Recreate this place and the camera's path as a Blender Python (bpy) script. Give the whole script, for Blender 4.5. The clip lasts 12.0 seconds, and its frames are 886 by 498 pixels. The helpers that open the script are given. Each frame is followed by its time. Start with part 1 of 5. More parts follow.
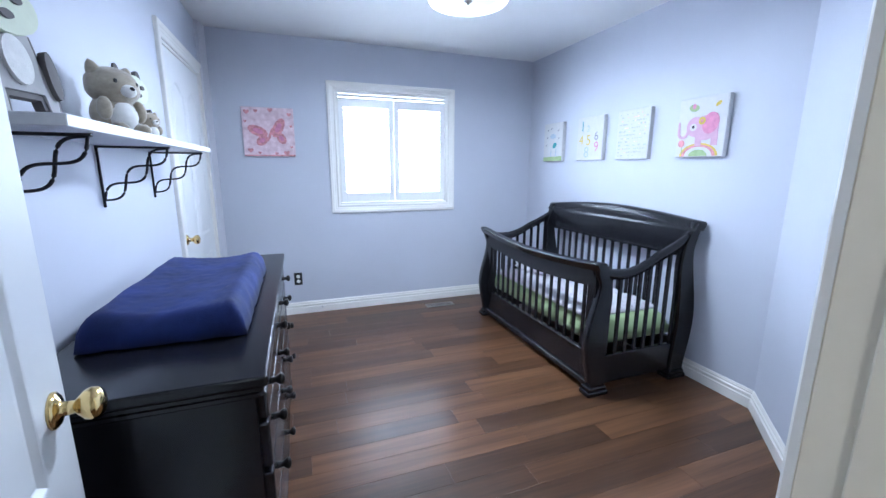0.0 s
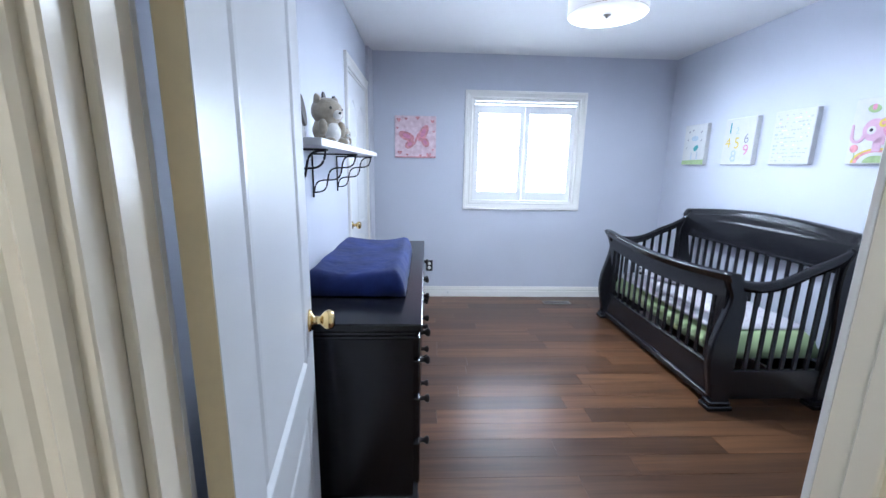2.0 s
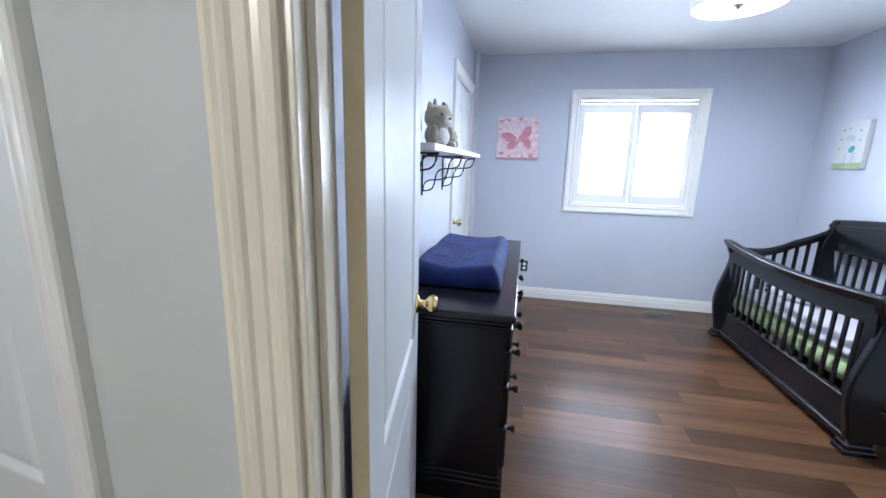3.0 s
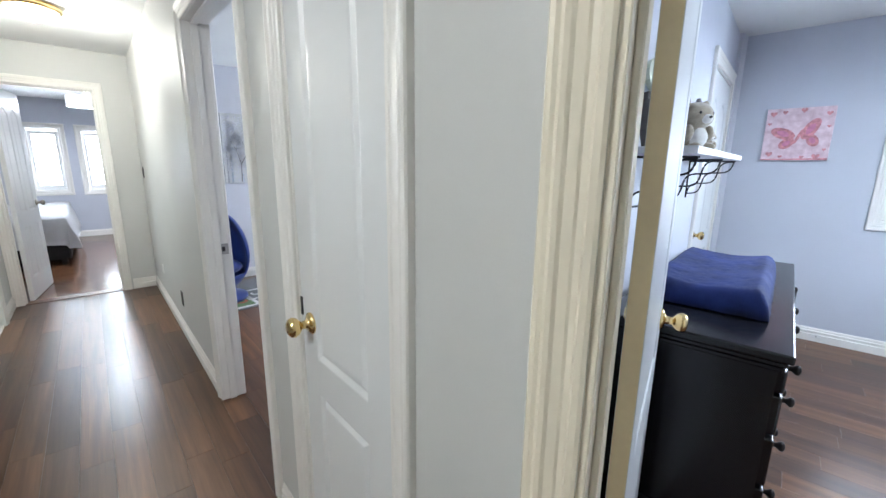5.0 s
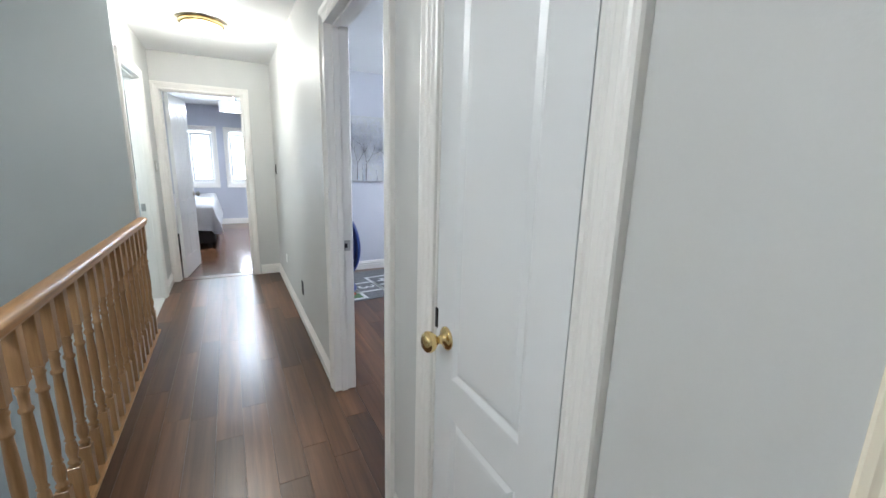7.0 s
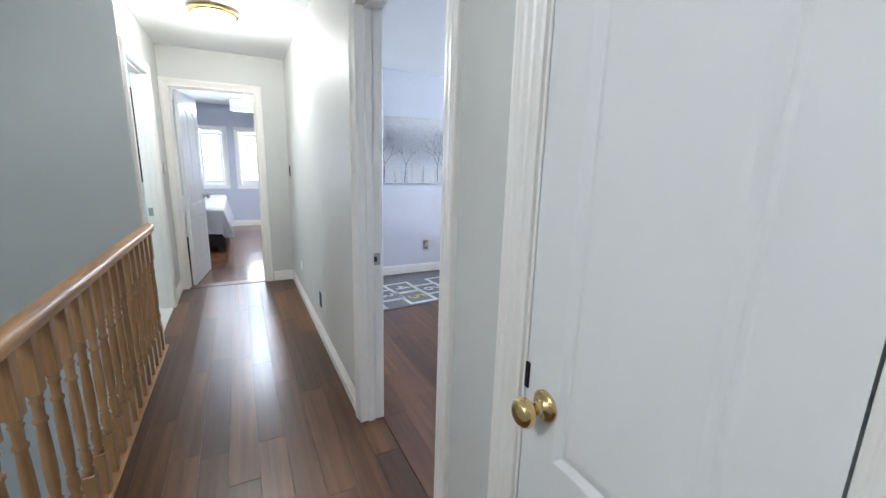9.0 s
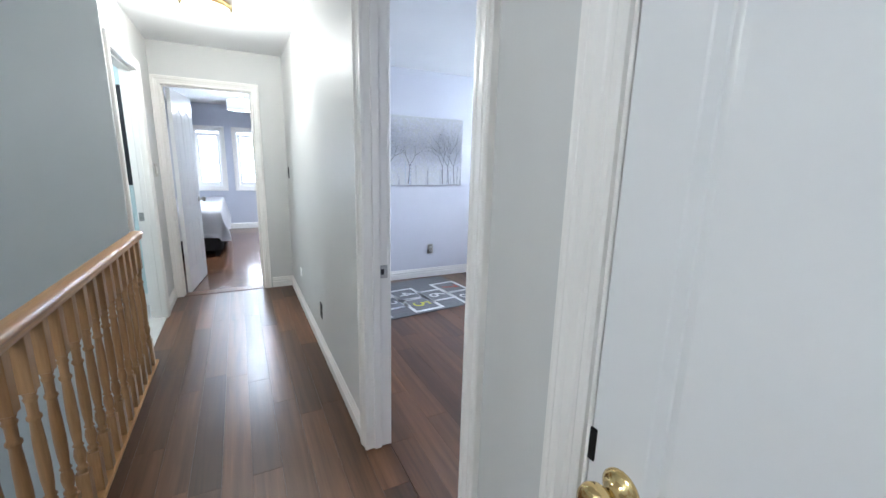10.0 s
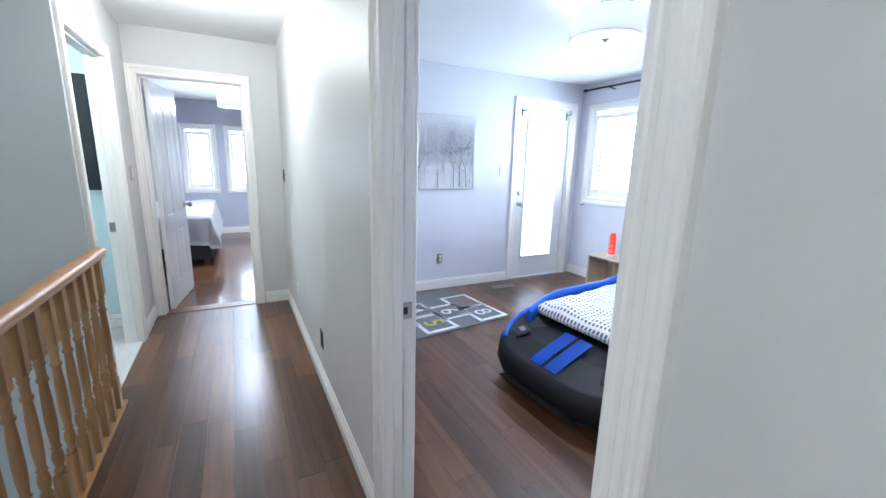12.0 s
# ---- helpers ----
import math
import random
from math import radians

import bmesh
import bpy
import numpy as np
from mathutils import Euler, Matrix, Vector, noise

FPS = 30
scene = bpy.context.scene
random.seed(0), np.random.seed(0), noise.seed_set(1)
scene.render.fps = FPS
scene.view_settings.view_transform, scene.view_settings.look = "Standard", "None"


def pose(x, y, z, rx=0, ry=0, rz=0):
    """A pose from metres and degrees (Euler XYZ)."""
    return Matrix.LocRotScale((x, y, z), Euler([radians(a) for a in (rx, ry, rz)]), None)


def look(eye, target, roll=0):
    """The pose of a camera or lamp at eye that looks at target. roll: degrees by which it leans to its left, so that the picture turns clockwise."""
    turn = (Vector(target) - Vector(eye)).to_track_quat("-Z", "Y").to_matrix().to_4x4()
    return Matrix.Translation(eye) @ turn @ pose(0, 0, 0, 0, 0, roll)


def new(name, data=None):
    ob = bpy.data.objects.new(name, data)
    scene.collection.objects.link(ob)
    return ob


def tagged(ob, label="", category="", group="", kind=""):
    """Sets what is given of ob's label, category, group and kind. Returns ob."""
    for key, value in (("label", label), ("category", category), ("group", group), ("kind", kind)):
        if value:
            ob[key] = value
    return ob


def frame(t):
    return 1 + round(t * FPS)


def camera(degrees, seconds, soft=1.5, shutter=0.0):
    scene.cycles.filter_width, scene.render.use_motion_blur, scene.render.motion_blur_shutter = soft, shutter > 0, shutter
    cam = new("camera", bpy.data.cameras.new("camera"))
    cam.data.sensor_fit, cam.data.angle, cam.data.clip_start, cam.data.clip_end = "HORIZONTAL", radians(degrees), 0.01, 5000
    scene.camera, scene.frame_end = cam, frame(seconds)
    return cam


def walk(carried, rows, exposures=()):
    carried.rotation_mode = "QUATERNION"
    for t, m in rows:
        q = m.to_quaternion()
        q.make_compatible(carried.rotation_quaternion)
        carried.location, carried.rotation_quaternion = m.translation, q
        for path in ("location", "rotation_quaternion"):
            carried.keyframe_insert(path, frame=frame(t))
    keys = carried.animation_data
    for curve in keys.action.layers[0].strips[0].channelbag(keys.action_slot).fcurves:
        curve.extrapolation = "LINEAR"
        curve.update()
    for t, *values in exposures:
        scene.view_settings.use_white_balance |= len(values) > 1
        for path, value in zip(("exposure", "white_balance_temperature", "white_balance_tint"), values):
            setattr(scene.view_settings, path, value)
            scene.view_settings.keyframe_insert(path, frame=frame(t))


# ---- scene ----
cam = camera(96.3, 12.0)
# seconds, eye x y z, yaw, pitch, lean
PATH = [
    (0.0, 0.713, 1.347, 1.326, -12.06, -11.35, 0.22),
    (0.5, 0.677, 1.276, 1.336, -9.07, -11.47, 0.38),
    (1.0, 0.658, 1.204, 1.339, -5.32, -11.58, 0.59),
    (1.5, 0.653, 1.128, 1.344, -0.22, -11.71, 0.85),
    (2.0, 0.657, 1.071, 1.350, 5.24, -11.75, 1.08),
    (2.5, 0.666, 1.005, 1.353, 11.96, -11.86, 1.37),
    (3.0, 0.664, 0.963, 1.360, 19.10, -12.13, 1.59),
    (5.0, 0.598, 0.854, 1.361, 48.60, -11.93, 0.64),
    (5.5, 0.558, 0.843, 1.360, 53.50, -12.09, 0.86),
    (6.0, 0.510, 0.838, 1.356, 57.49, -12.03, 1.02),
    (6.5, 0.453, 0.822, 1.358, 60.29, -12.03, 1.27),
    (7.0, 0.389, 0.807, 1.358, 61.81, -12.00, 1.56),
    (9.0, 0.056, 0.779, 1.365, 62.78, -12.00, 1.58),
    (9.5, -0.039, 0.791, 1.372, 62.75, -12.01, 1.53),
    (10.0, -0.148, 0.812, 1.374, 62.79, -11.99, 1.42),
    (10.5, -0.255, 0.825, 1.382, 62.64, -12.04, 1.45),
    (11.0, -0.359, 0.837, 1.381, 62.48, -11.96, 1.48),
    (11.5, -0.489, 0.849, 1.380, 62.28, -12.00, 1.55),
    (12.0, -0.612, 0.873, 1.387, 62.34, -11.97, 1.49),
]
walk(cam, [(t, pose(x, y, z, 90 + pitch, 0, yaw) @ pose(0, 0, 0, 0, 0, lean)) for t, x, y, z, yaw, pitch, lean in PATH],
     exposures=[(0, 0.27, 5600, 10), (3, 0.38, 5950, 10), (5, 0.52, 6000, 8), (7, 0.48, 5900, 8), (9, 0.48, 5800, 9), (12, 0.57, 5500, 9)])

# ---- world and light ----
world = bpy.data.worlds.new("World")
scene.world = world
world.use_nodes = True
wn = world.node_tree.nodes
sky = wn.new("ShaderNodeTexSky")
sky.sky_type, sky.sun_disc, sky.sun_elevation, sky.sun_rotation = "NISHITA", False, radians(40), radians(200)
wn["Background"].inputs["Strength"].default_value = 0.12
world.node_tree.links.new(sky.outputs[0], wn["Background"].inputs["Color"])
sun_data = bpy.data.lights.new("sun", "SUN")
sun_data.energy, sun_data.angle, sun_data.color = 1.0, radians(12), (1.0, 0.96, 0.9)
sun = new("sun", sun_data)
sun.matrix_world = look((0, -20, 20), (3, 0, 0))

DW = 0.850                                                          # clear width of the nursery doorway
TURN = 7.93
ROOM = pose(0.45, 1.3, 0, 0, 0, TURN) @ pose(-0.45, -1.3, 0)      # the nursery stands a little askew to the hall
DOORWAY = pose(0.349, 1.422, 0, 0, 0, 14.7)                          # along its sill, from the hinge corner
WORLD = Matrix.Identity(4)
CEIL = 2.40


def daylight(name, m, width, height, power, colour=(0.86, 0.93, 1.0)):
    """Sky light in a window's opening; shines along local -z."""
    data = bpy.data.lights.new(name, "AREA")
    data.shape, data.size, data.size_y, data.energy, data.color = "RECTANGLE", width, height, power, colour
    ob = new(name, data)
    ob.matrix_world = m
    return ob


DAY = 1.0
daylight("window_light", ROOM @ pose(1.60, 5.33, 1.51, 90, 0, 180), 1.5, 1.3, 108 * DAY, (0.77, 0.87, 1.0))
daylight("window_light", pose(-3.60, 5.12, 1.55, 90, 0, 180), 1.5, 1.2, 70 * DAY)
daylight("window_light", pose(-4.72, 4.35, 1.12, 90, 0, -90), 1.3, 2.2, 24 * DAY)
daylight("window_light", pose(-9.50, 0.35, 1.38, 90, 0, -90), 0.62, 1.4, 115 * DAY)
daylight("window_light", pose(-9.50, 1.04, 1.38, 90, 0, -90), 0.62, 1.4, 115 * DAY)


def bulb(name, x, y, z, power, colour, m=WORLD, radius=0.09):
    data = bpy.data.lights.new(name, "POINT")
    data.energy, data.color, data.shadow_soft_size = power, colour, radius
    ob = new(name, data)
    ob.matrix_world = m @ pose(x, y, z)
    return ob


def downlight(x, y, z, power, colour, m=WORLD, radius=0.17):
    """The light of a drum lamp, out of its diffuser."""
    data = bpy.data.lights.new("diffuser_light", "AREA")
    data.shape, data.size, data.energy, data.color = "DISK", 2 * radius, power, colour
    ob = new("diffuser_light", data)
    ob.matrix_world = m @ pose(x, y, z)
    return ob


downlight(1.62, 3.42, 2.160, 42, (0.84, 0.92, 1.0), ROOM)
downlight(-2.50, 2.94, 2.130, 20, (0.93, 0.95, 1.0), radius=0.15)
downlight(-7.15, 0.95, 2.075, 38, (0.93, 0.96, 1.0))
for lx, ly, lz, lw, lm in ((1.65, 3.42, 2.27, 10, ROOM), (-2.47, 2.94, 2.24, 4, WORLD), (-7.12, 0.95, 2.19, 34, WORLD)):
    bulb("bulb", lx, ly, lz, lw, (0.90, 0.95, 1.0), lm, 0.04)
bulb("bulb", -3.47, 0.705, 2.17, 23, (1.0, 0.94, 0.82), radius=0.12)
# light of the assumed stairwell lamp, added to brighten the near hall
bulb("bulb", -0.05, -0.55, 2.2, 33, (1.0, 0.965, 0.90))
# unseen fill light added in the bathroom, with no fixture
bulb("bulb", -4.0, -0.9, 2.2, 28, (0.93, 1.0, 1.0))

# ---- materials ----


def material(name, colour, rough=0.5, metal=0.0, vary=0.06, scale=3.0, bump=0.0, bump_scale=80.0, coat=0.0, sheen=0.0, stain=0.04, second=None, coords="Object", ior=1.45, uneven=0.02):
    """Principled surface with fine grain, broad unevenness and a little relief."""
    mat = bpy.data.materials.new(name)
    mat.use_nodes = True
    nt = mat.node_tree
    b = nt.nodes["Principled BSDF"]
    tc = nt.nodes.new("ShaderNodeTexCoord")
    n1, n2 = nt.nodes.new("ShaderNodeTexNoise"), nt.nodes.new("ShaderNodeTexNoise")
    n1.inputs["Scale"].default_value, n1.inputs["Detail"].default_value = scale, 4
    n2.inputs["Scale"].default_value, n2.inputs["Detail"].default_value = bump_scale, 3
    ramp = nt.nodes.new("ShaderNodeValToRGB")
    lo, hi = [max(0, c * (1 - vary)) for c in colour], [min(1, c * (1 + vary)) for c in (second or colour)]
    ramp.color_ramp.elements[0].position, ramp.color_ramp.elements[1].position = 0.3, 0.7
    ramp.color_ramp.elements[0].color, ramp.color_ramp.elements[1].color = (*lo, 1), (*hi, 1)
    mix = nt.nodes.new("ShaderNodeMix")
    mix.data_type, mix.blend_type = "RGBA", "MULTIPLY"
    mix.inputs["Factor"].default_value = 1.0
    r2 = nt.nodes.new("ShaderNodeMapRange")
    r2.inputs["To Min"].default_value, r2.inputs["To Max"].default_value = 1 - stain, 1 + stain
    for n in (n1, n2):
        nt.links.new(tc.outputs[coords], n.inputs["Vector"])
    nt.links.new(n1.outputs["Fac"], ramp.inputs["Fac"])
    nt.links.new(n2.outputs["Fac"], r2.inputs["Value"])
    nt.links.new(ramp.outputs["Color"], mix.inputs["A"])
    nt.links.new(r2.outputs["Result"], mix.inputs["B"])
    nt.links.new(mix.outputs["Result"], b.inputs["Base Color"])
    rr = nt.nodes.new("ShaderNodeMapRange")
    rr.inputs["To Min"].default_value, rr.inputs["To Max"].default_value = max(0.02, rough - uneven), min(1, rough + uneven)
    nt.links.new(n1.outputs["Fac"], rr.inputs["Value"])
    nt.links.new(rr.outputs["Result"], b.inputs["Roughness"])
    b.inputs["Metallic"].default_value, b.inputs["Coat Weight"].default_value, b.inputs["Sheen Weight"].default_value = metal, coat, sheen
    b.inputs["IOR"].default_value = ior
    if bump:
        bp = nt.nodes.new("ShaderNodeBump")
        bp.inputs["Strength"].default_value, bp.inputs["Distance"].default_value = bump, 0.002
        nt.links.new(n2.outputs["Fac"], bp.inputs["Height"])
        nt.links.new(bp.outputs["Normal"], b.inputs["Normal"])
    return mat


def wood(name, dark, light, rough=0.28, vary=0.5, along="x", coat=0.0, spec=0.5):
    """Planks: long grain, a tone of its own for each board."""
    mat = bpy.data.materials.new(name)
    mat.use_nodes = True
    nt = mat.node_tree
    b = nt.nodes["Principled BSDF"]
    tc, info = nt.nodes.new("ShaderNodeTexCoord"), nt.nodes.new("ShaderNodeObjectInfo")
    add, mp = nt.nodes.new("ShaderNodeVectorMath"), nt.nodes.new("ShaderNodeMapping")
    mul = nt.nodes.new("ShaderNodeMath")
    mul.operation, mul.inputs[1].default_value = "MULTIPLY", 37.0
    nt.links.new(info.outputs["Random"], mul.inputs[0])
    nt.links.new(tc.outputs["Object"], add.inputs[0])
    nt.links.new(mul.outputs[0], add.inputs[1])
    mp.inputs["Scale"].default_value = {"x": (1.2, 26, 26), "y": (26, 1.2, 26), "z": (22, 22, 1.6)}[along]
    nt.links.new(add.outputs[0], mp.inputs["Vector"])
    grain, fine = nt.nodes.new("ShaderNodeTexNoise"), nt.nodes.new("ShaderNodeTexNoise")
    grain.inputs["Scale"].default_value, grain.inputs["Detail"].default_value, grain.inputs["Distortion"].default_value = 1.0, 6, 0.4
    fine.inputs["Scale"].default_value, fine.inputs["Detail"].default_value = 6.0, 4
    nt.links.new(mp.outputs[0], grain.inputs["Vector"])
    nt.links.new(mp.outputs[0], fine.inputs["Vector"])
    ramp = nt.nodes.new("ShaderNodeValToRGB")
    ramp.color_ramp.elements[0].position, ramp.color_ramp.elements[1].position = 0.32, 0.72
    ramp.color_ramp.elements[0].color, ramp.color_ramp.elements[1].color = (*dark, 1), (*light, 1)
    nt.links.new(grain.outputs["Fac"], ramp.inputs["Fac"])
    tone = nt.nodes.new("ShaderNodeMapRange")
    tone.inputs["To Min"].default_value, tone.inputs["To Max"].default_value = 1 - vary, 1 + vary
    nt.links.new(info.outputs["Random"], tone.inputs["Value"])
    ft = nt.nodes.new("ShaderNodeMapRange")
    ft.inputs["To Min"].default_value, ft.inputs["To Max"].default_value = 0.72, 1.28
    nt.links.new(fine.outputs["Fac"], ft.inputs["Value"])
    m2 = nt.nodes.new("ShaderNodeMath")
    m2.operation = "MULTIPLY"
    nt.links.new(tone.outputs[0], m2.inputs[0])
    nt.links.new(ft.outputs[0], m2.inputs[1])
    mix = nt.nodes.new("ShaderNodeMix")
    mix.data_type, mix.blend_type = "RGBA", "MULTIPLY"
    mix.inputs["Factor"].default_value = 1.0
    nt.links.new(ramp.outputs["Color"], mix.inputs["A"])
    nt.links.new(m2.outputs[0], mix.inputs["B"])
    nt.links.new(mix.outputs["Result"], b.inputs["Base Color"])
    rr = nt.nodes.new("ShaderNodeMapRange")
    rr.inputs["To Min"].default_value, rr.inputs["To Max"].default_value = rough - 0.005, rough + 0.015
    nt.links.new(grain.outputs["Fac"], rr.inputs["Value"])
    nt.links.new(rr.outputs["Result"], b.inputs["Roughness"])
    b.inputs["Coat Weight"].default_value = coat
    bp = nt.nodes.new("ShaderNodeBump")
    b.inputs["Specular IOR Level"].default_value = spec
    bp.inputs["Strength"].default_value, bp.inputs["Distance"].default_value = 0.012, 0.0006
    nt.links.new(fine.outputs["Fac"], bp.inputs["Height"])
    nt.links.new(bp.outputs["Normal"], b.inputs["Normal"])
    return mat


def glowing(name, colour, strength):
    mat = bpy.data.materials.new(name)
    mat.use_nodes = True
    b = mat.node_tree.nodes["Principled BSDF"]
    b.inputs["Base Color"].default_value, b.inputs["Roughness"].default_value = (0.85, 0.85, 0.85, 1), 0.6
    if colour[1] < 0.5:
        b.inputs["Base Color"].default_value = (0.6, 0.05, 0.03, 1)
    b.inputs["Emission Color"].default_value, b.inputs["Emission Strength"].default_value = (*colour, 1), strength
    return mat


def clear_glass(name):
    mat = bpy.data.materials.new(name)
    mat.use_nodes = True
    b = mat.node_tree.nodes["Principled BSDF"]
    b.inputs["Base Color"].default_value, b.inputs["Roughness"].default_value = (1, 1, 1, 1), 0.02
    b.inputs["Transmission Weight"].default_value, b.inputs["IOR"].default_value = 1.0, 1.1
    return mat


MAT = dict(
    wall=material("wall_paint_grey", (0.55, 0.57, 0.645), 0.55, vary=0.03, scale=1.5, bump=0.12, bump_scale=220, stain=0.015),
    hall=material("wall_paint_pale", (0.60, 0.60, 0.585), 0.50, vary=0.03, scale=1.3, bump=0.12, bump_scale=200, stain=0.015),
    stair=material("wall_paint_stair", (0.62, 0.665, 0.67), 0.36, vary=0.04, scale=1.2, bump=0.12, bump_scale=200, stain=0.015),
    lilac=material("wall_paint_lilac", (0.64, 0.645, 0.70), 0.55, vary=0.03, scale=1.5, bump=0.12, bump_scale=220, stain=0.015),
    aqua=material("wall_paint_aqua", (0.54, 0.64, 0.635), 0.5, vary=0.03, scale=1.5, bump=0.1, bump_scale=220),
    ceiling=material("ceiling_paint", (0.78, 0.785, 0.79), 0.8, vary=0.02, scale=2, bump=0.25, bump_scale=160, stain=0.02),
    # trim round the nursery door, with warm lamplight put into its colour
    cream=material("warm_lit_trim_paint", (0.88, 0.80, 0.645), 0.24, vary=0.02, scale=6, stain=0.01, uneven=0.0),
    trim=material("trim_paint", (0.82, 0.80, 0.765), 0.28, vary=0.004, scale=2, stain=0.004, uneven=0.0),
    door=material("door_paint", (0.76, 0.77, 0.775), 0.30, vary=0.004, scale=2, bump=0.02, bump_scale=60, stain=0.003, uneven=0.0),
    door_edge=material("door_edge_primer", (0.85, 0.71, 0.46), 0.45, vary=0.06, scale=5, bump=0.05),
    espresso=material("espresso_stain", (0.010, 0.010, 0.013), 0.22, vary=0.12, scale=2, stain=0.05),
    knob_dark=material("dark_bronze", (0.02, 0.018, 0.018), 0.35, metal=0.6, vary=0.2, scale=20),
    brass=material("polished_brass", (0.80, 0.60, 0.28), 0.14, metal=1.0, vary=0.1, scale=15, stain=0.05),
    nickel=material("brushed_nickel", (0.50, 0.48, 0.44), 0.30, metal=1.0, vary=0.1, scale=25),
    iron=material("black_iron", (0.02, 0.02, 0.024), 0.45, metal=0.4, vary=0.2, scale=30, bump=0.1),
    navy=material("navy_plush", (0.012, 0.025, 0.125), 0.85, vary=0.35, scale=9, bump=0.5, bump_scale=260, sheen=0.03, stain=0.15),
    shutter=material("shutter_paint", (0.86, 0.86, 0.85), 0.3, vary=0.004, scale=4, stain=0.004, uneven=0.0),
    white=material("white_laminate", (0.80, 0.80, 0.81), 0.35, vary=0.02, scale=5),
    plastic=material("white_plastic", (0.80, 0.79, 0.77), 0.3, vary=0.02, scale=10),
    black=material("black_plastic", (0.012, 0.013, 0.015), 0.35, vary=0.2, scale=8),
    canvas=material("canvas_white", (0.60, 0.60, 0.60), 0.85, vary=0.03, scale=30, bump=0.3, bump_scale=400),
    canvas_pink=material("canvas_pink", (0.70, 0.50, 0.56), 0.85, vary=0.10, scale=25, bump=0.3, bump_scale=400, second=(0.78, 0.64, 0.69)),
    rose=material("paint_rose", (0.62, 0.27, 0.30), 0.8, vary=0.3, scale=40),
    hot_pink=material("paint_pink", (0.60, 0.24, 0.36), 0.8, vary=0.15, scale=30),
    pale_pink=material("paint_pale_pink", (0.58, 0.36, 0.47), 0.8, vary=0.06, scale=30),
    green=material("paint_green", (0.33, 0.44, 0.22), 0.8, vary=0.15, scale=30),
    yellow=material("paint_yellow", (0.65, 0.50, 0.10), 0.8, vary=0.15, scale=30),
    teal=material("paint_teal", (0.08, 0.35, 0.38), 0.8, vary=0.15, scale=30),
    sky_blue=material("paint_light_blue", (0.42, 0.50, 0.58), 0.8, vary=0.15, scale=30),
    pale_ink=material("paint_pale_grey", (0.46, 0.47, 0.50), 0.8, vary=0.1, scale=40),
    grey_ink=material("paint_grey", (0.30, 0.30, 0.33), 0.8, vary=0.3, scale=40),
    sheet=material("green_sheet", (0.34, 0.44, 0.22), 0.9, vary=0.08, scale=8, bump=0.3, bump_scale=300, sheen=0.2),
    linen=material("white_linen", (0.78, 0.78, 0.80), 0.9, vary=0.04, scale=6, bump=0.3, bump_scale=200, sheen=0.2),
    plush=material("beige_plush", (0.42, 0.36, 0.28), 0.95, vary=0.2, scale=40, bump=0.8, bump_scale=300, sheen=0.6, stain=0.15),
    plush_grey=material("grey_plush", (0.40, 0.345, 0.265), 0.95, vary=0.2, scale=40, bump=0.8, bump_scale=300, sheen=0.6, stain=0.15),
    plush_white=material("white_plush", (0.75, 0.74, 0.72), 0.95, vary=0.08, scale=40, bump=0.8, bump_scale=300, sheen=0.6),
    taupe_light=material("pale_taupe_wood", (0.40, 0.39, 0.39), 0.6, vary=0.15, scale=12),
    taupe=material("taupe_painted_wood", (0.11, 0.10, 0.10), 0.6, vary=0.2, scale=12),
    cream_green=material("cream_green_paint", (0.62, 0.66, 0.52), 0.6, vary=0.08, scale=14),
    oak=wood("honey_oak", (0.27, 0.145, 0.060), (0.40, 0.235, 0.108), 0.30, 0.06, "z", 0.2),
    rail_oak=wood("honey_oak_rail", (0.34, 0.17, 0.058), (0.48, 0.27, 0.105), 0.42, 0.05, "x", 0.0),
    walnut=wood("walnut_planks", (0.066, 0.0295, 0.0132), (0.138, 0.0645, 0.0300), 0.295, 0.42, "x", spec=0.5),
    cherry=wood("cherry_planks", (0.085, 0.036, 0.018), (0.165, 0.075, 0.036), 0.17, 0.25, "y", 0.1),
    pale_wood=wood("pale_ply", (0.55, 0.44, 0.32), (0.66, 0.55, 0.42), 0.5, 0.05, "z"),
    subfloor=material("subfloor", (0.04, 0.02, 0.012), 0.6),
    rug_grey=material("rug_grey", (0.11, 0.112, 0.122), 0.95, vary=0.12, scale=12, bump=0.7, bump_scale=350, sheen=0.3),
    rug_white=material("rug_white", (0.74, 0.74, 0.73), 0.95, vary=0.1, scale=20, bump=0.7, bump_scale=350),
    rug_yellow=material("rug_yellow", (0.58, 0.56, 0.10), 0.95, vary=0.1, scale=20, bump=0.7, bump_scale=350),
    rug_red=material("rug_red", (0.42, 0.10, 0.07), 0.95, vary=0.1, scale=20, bump=0.7, bump_scale=350),
    car_black=material("car_shell_black", (0.008, 0.009, 0.011), 0.55, vary=0.1, scale=8, ior=1.35),
    car_blue=material("car_shell_blue", (0.02, 0.10, 0.55), 0.35, vary=0.08, scale=8),
    chair_blue=material("chair_blue", (0.012, 0.035, 0.20), 0.5, vary=0.15, scale=8, sheen=0.2),
    lava=glowing("lava_lamp_red", (1.0, 0.05, 0.02), 0.7),
    shade=glowing("lamp_shade", (0.96, 0.98, 1.0), 0.40),
    shade_warm=glowing("lamp_bowl_warm", (1.0, 0.95, 0.84), 8.0),
    glass=clear_glass("pane_glass"),
    dark_bed=material("dark_fabric", (0.02, 0.02, 0.022), 0.8, vary=0.2, scale=20, bump=0.3),
    tile=material("bath_tile", (0.55, 0.53, 0.50), 0.3, vary=0.06, scale=5),
    steel=material("zinc_steel", (0.42, 0.41, 0.39), 0.35, metal=1.0, vary=0.15, scale=30),
)

# ---- mesh helpers ----


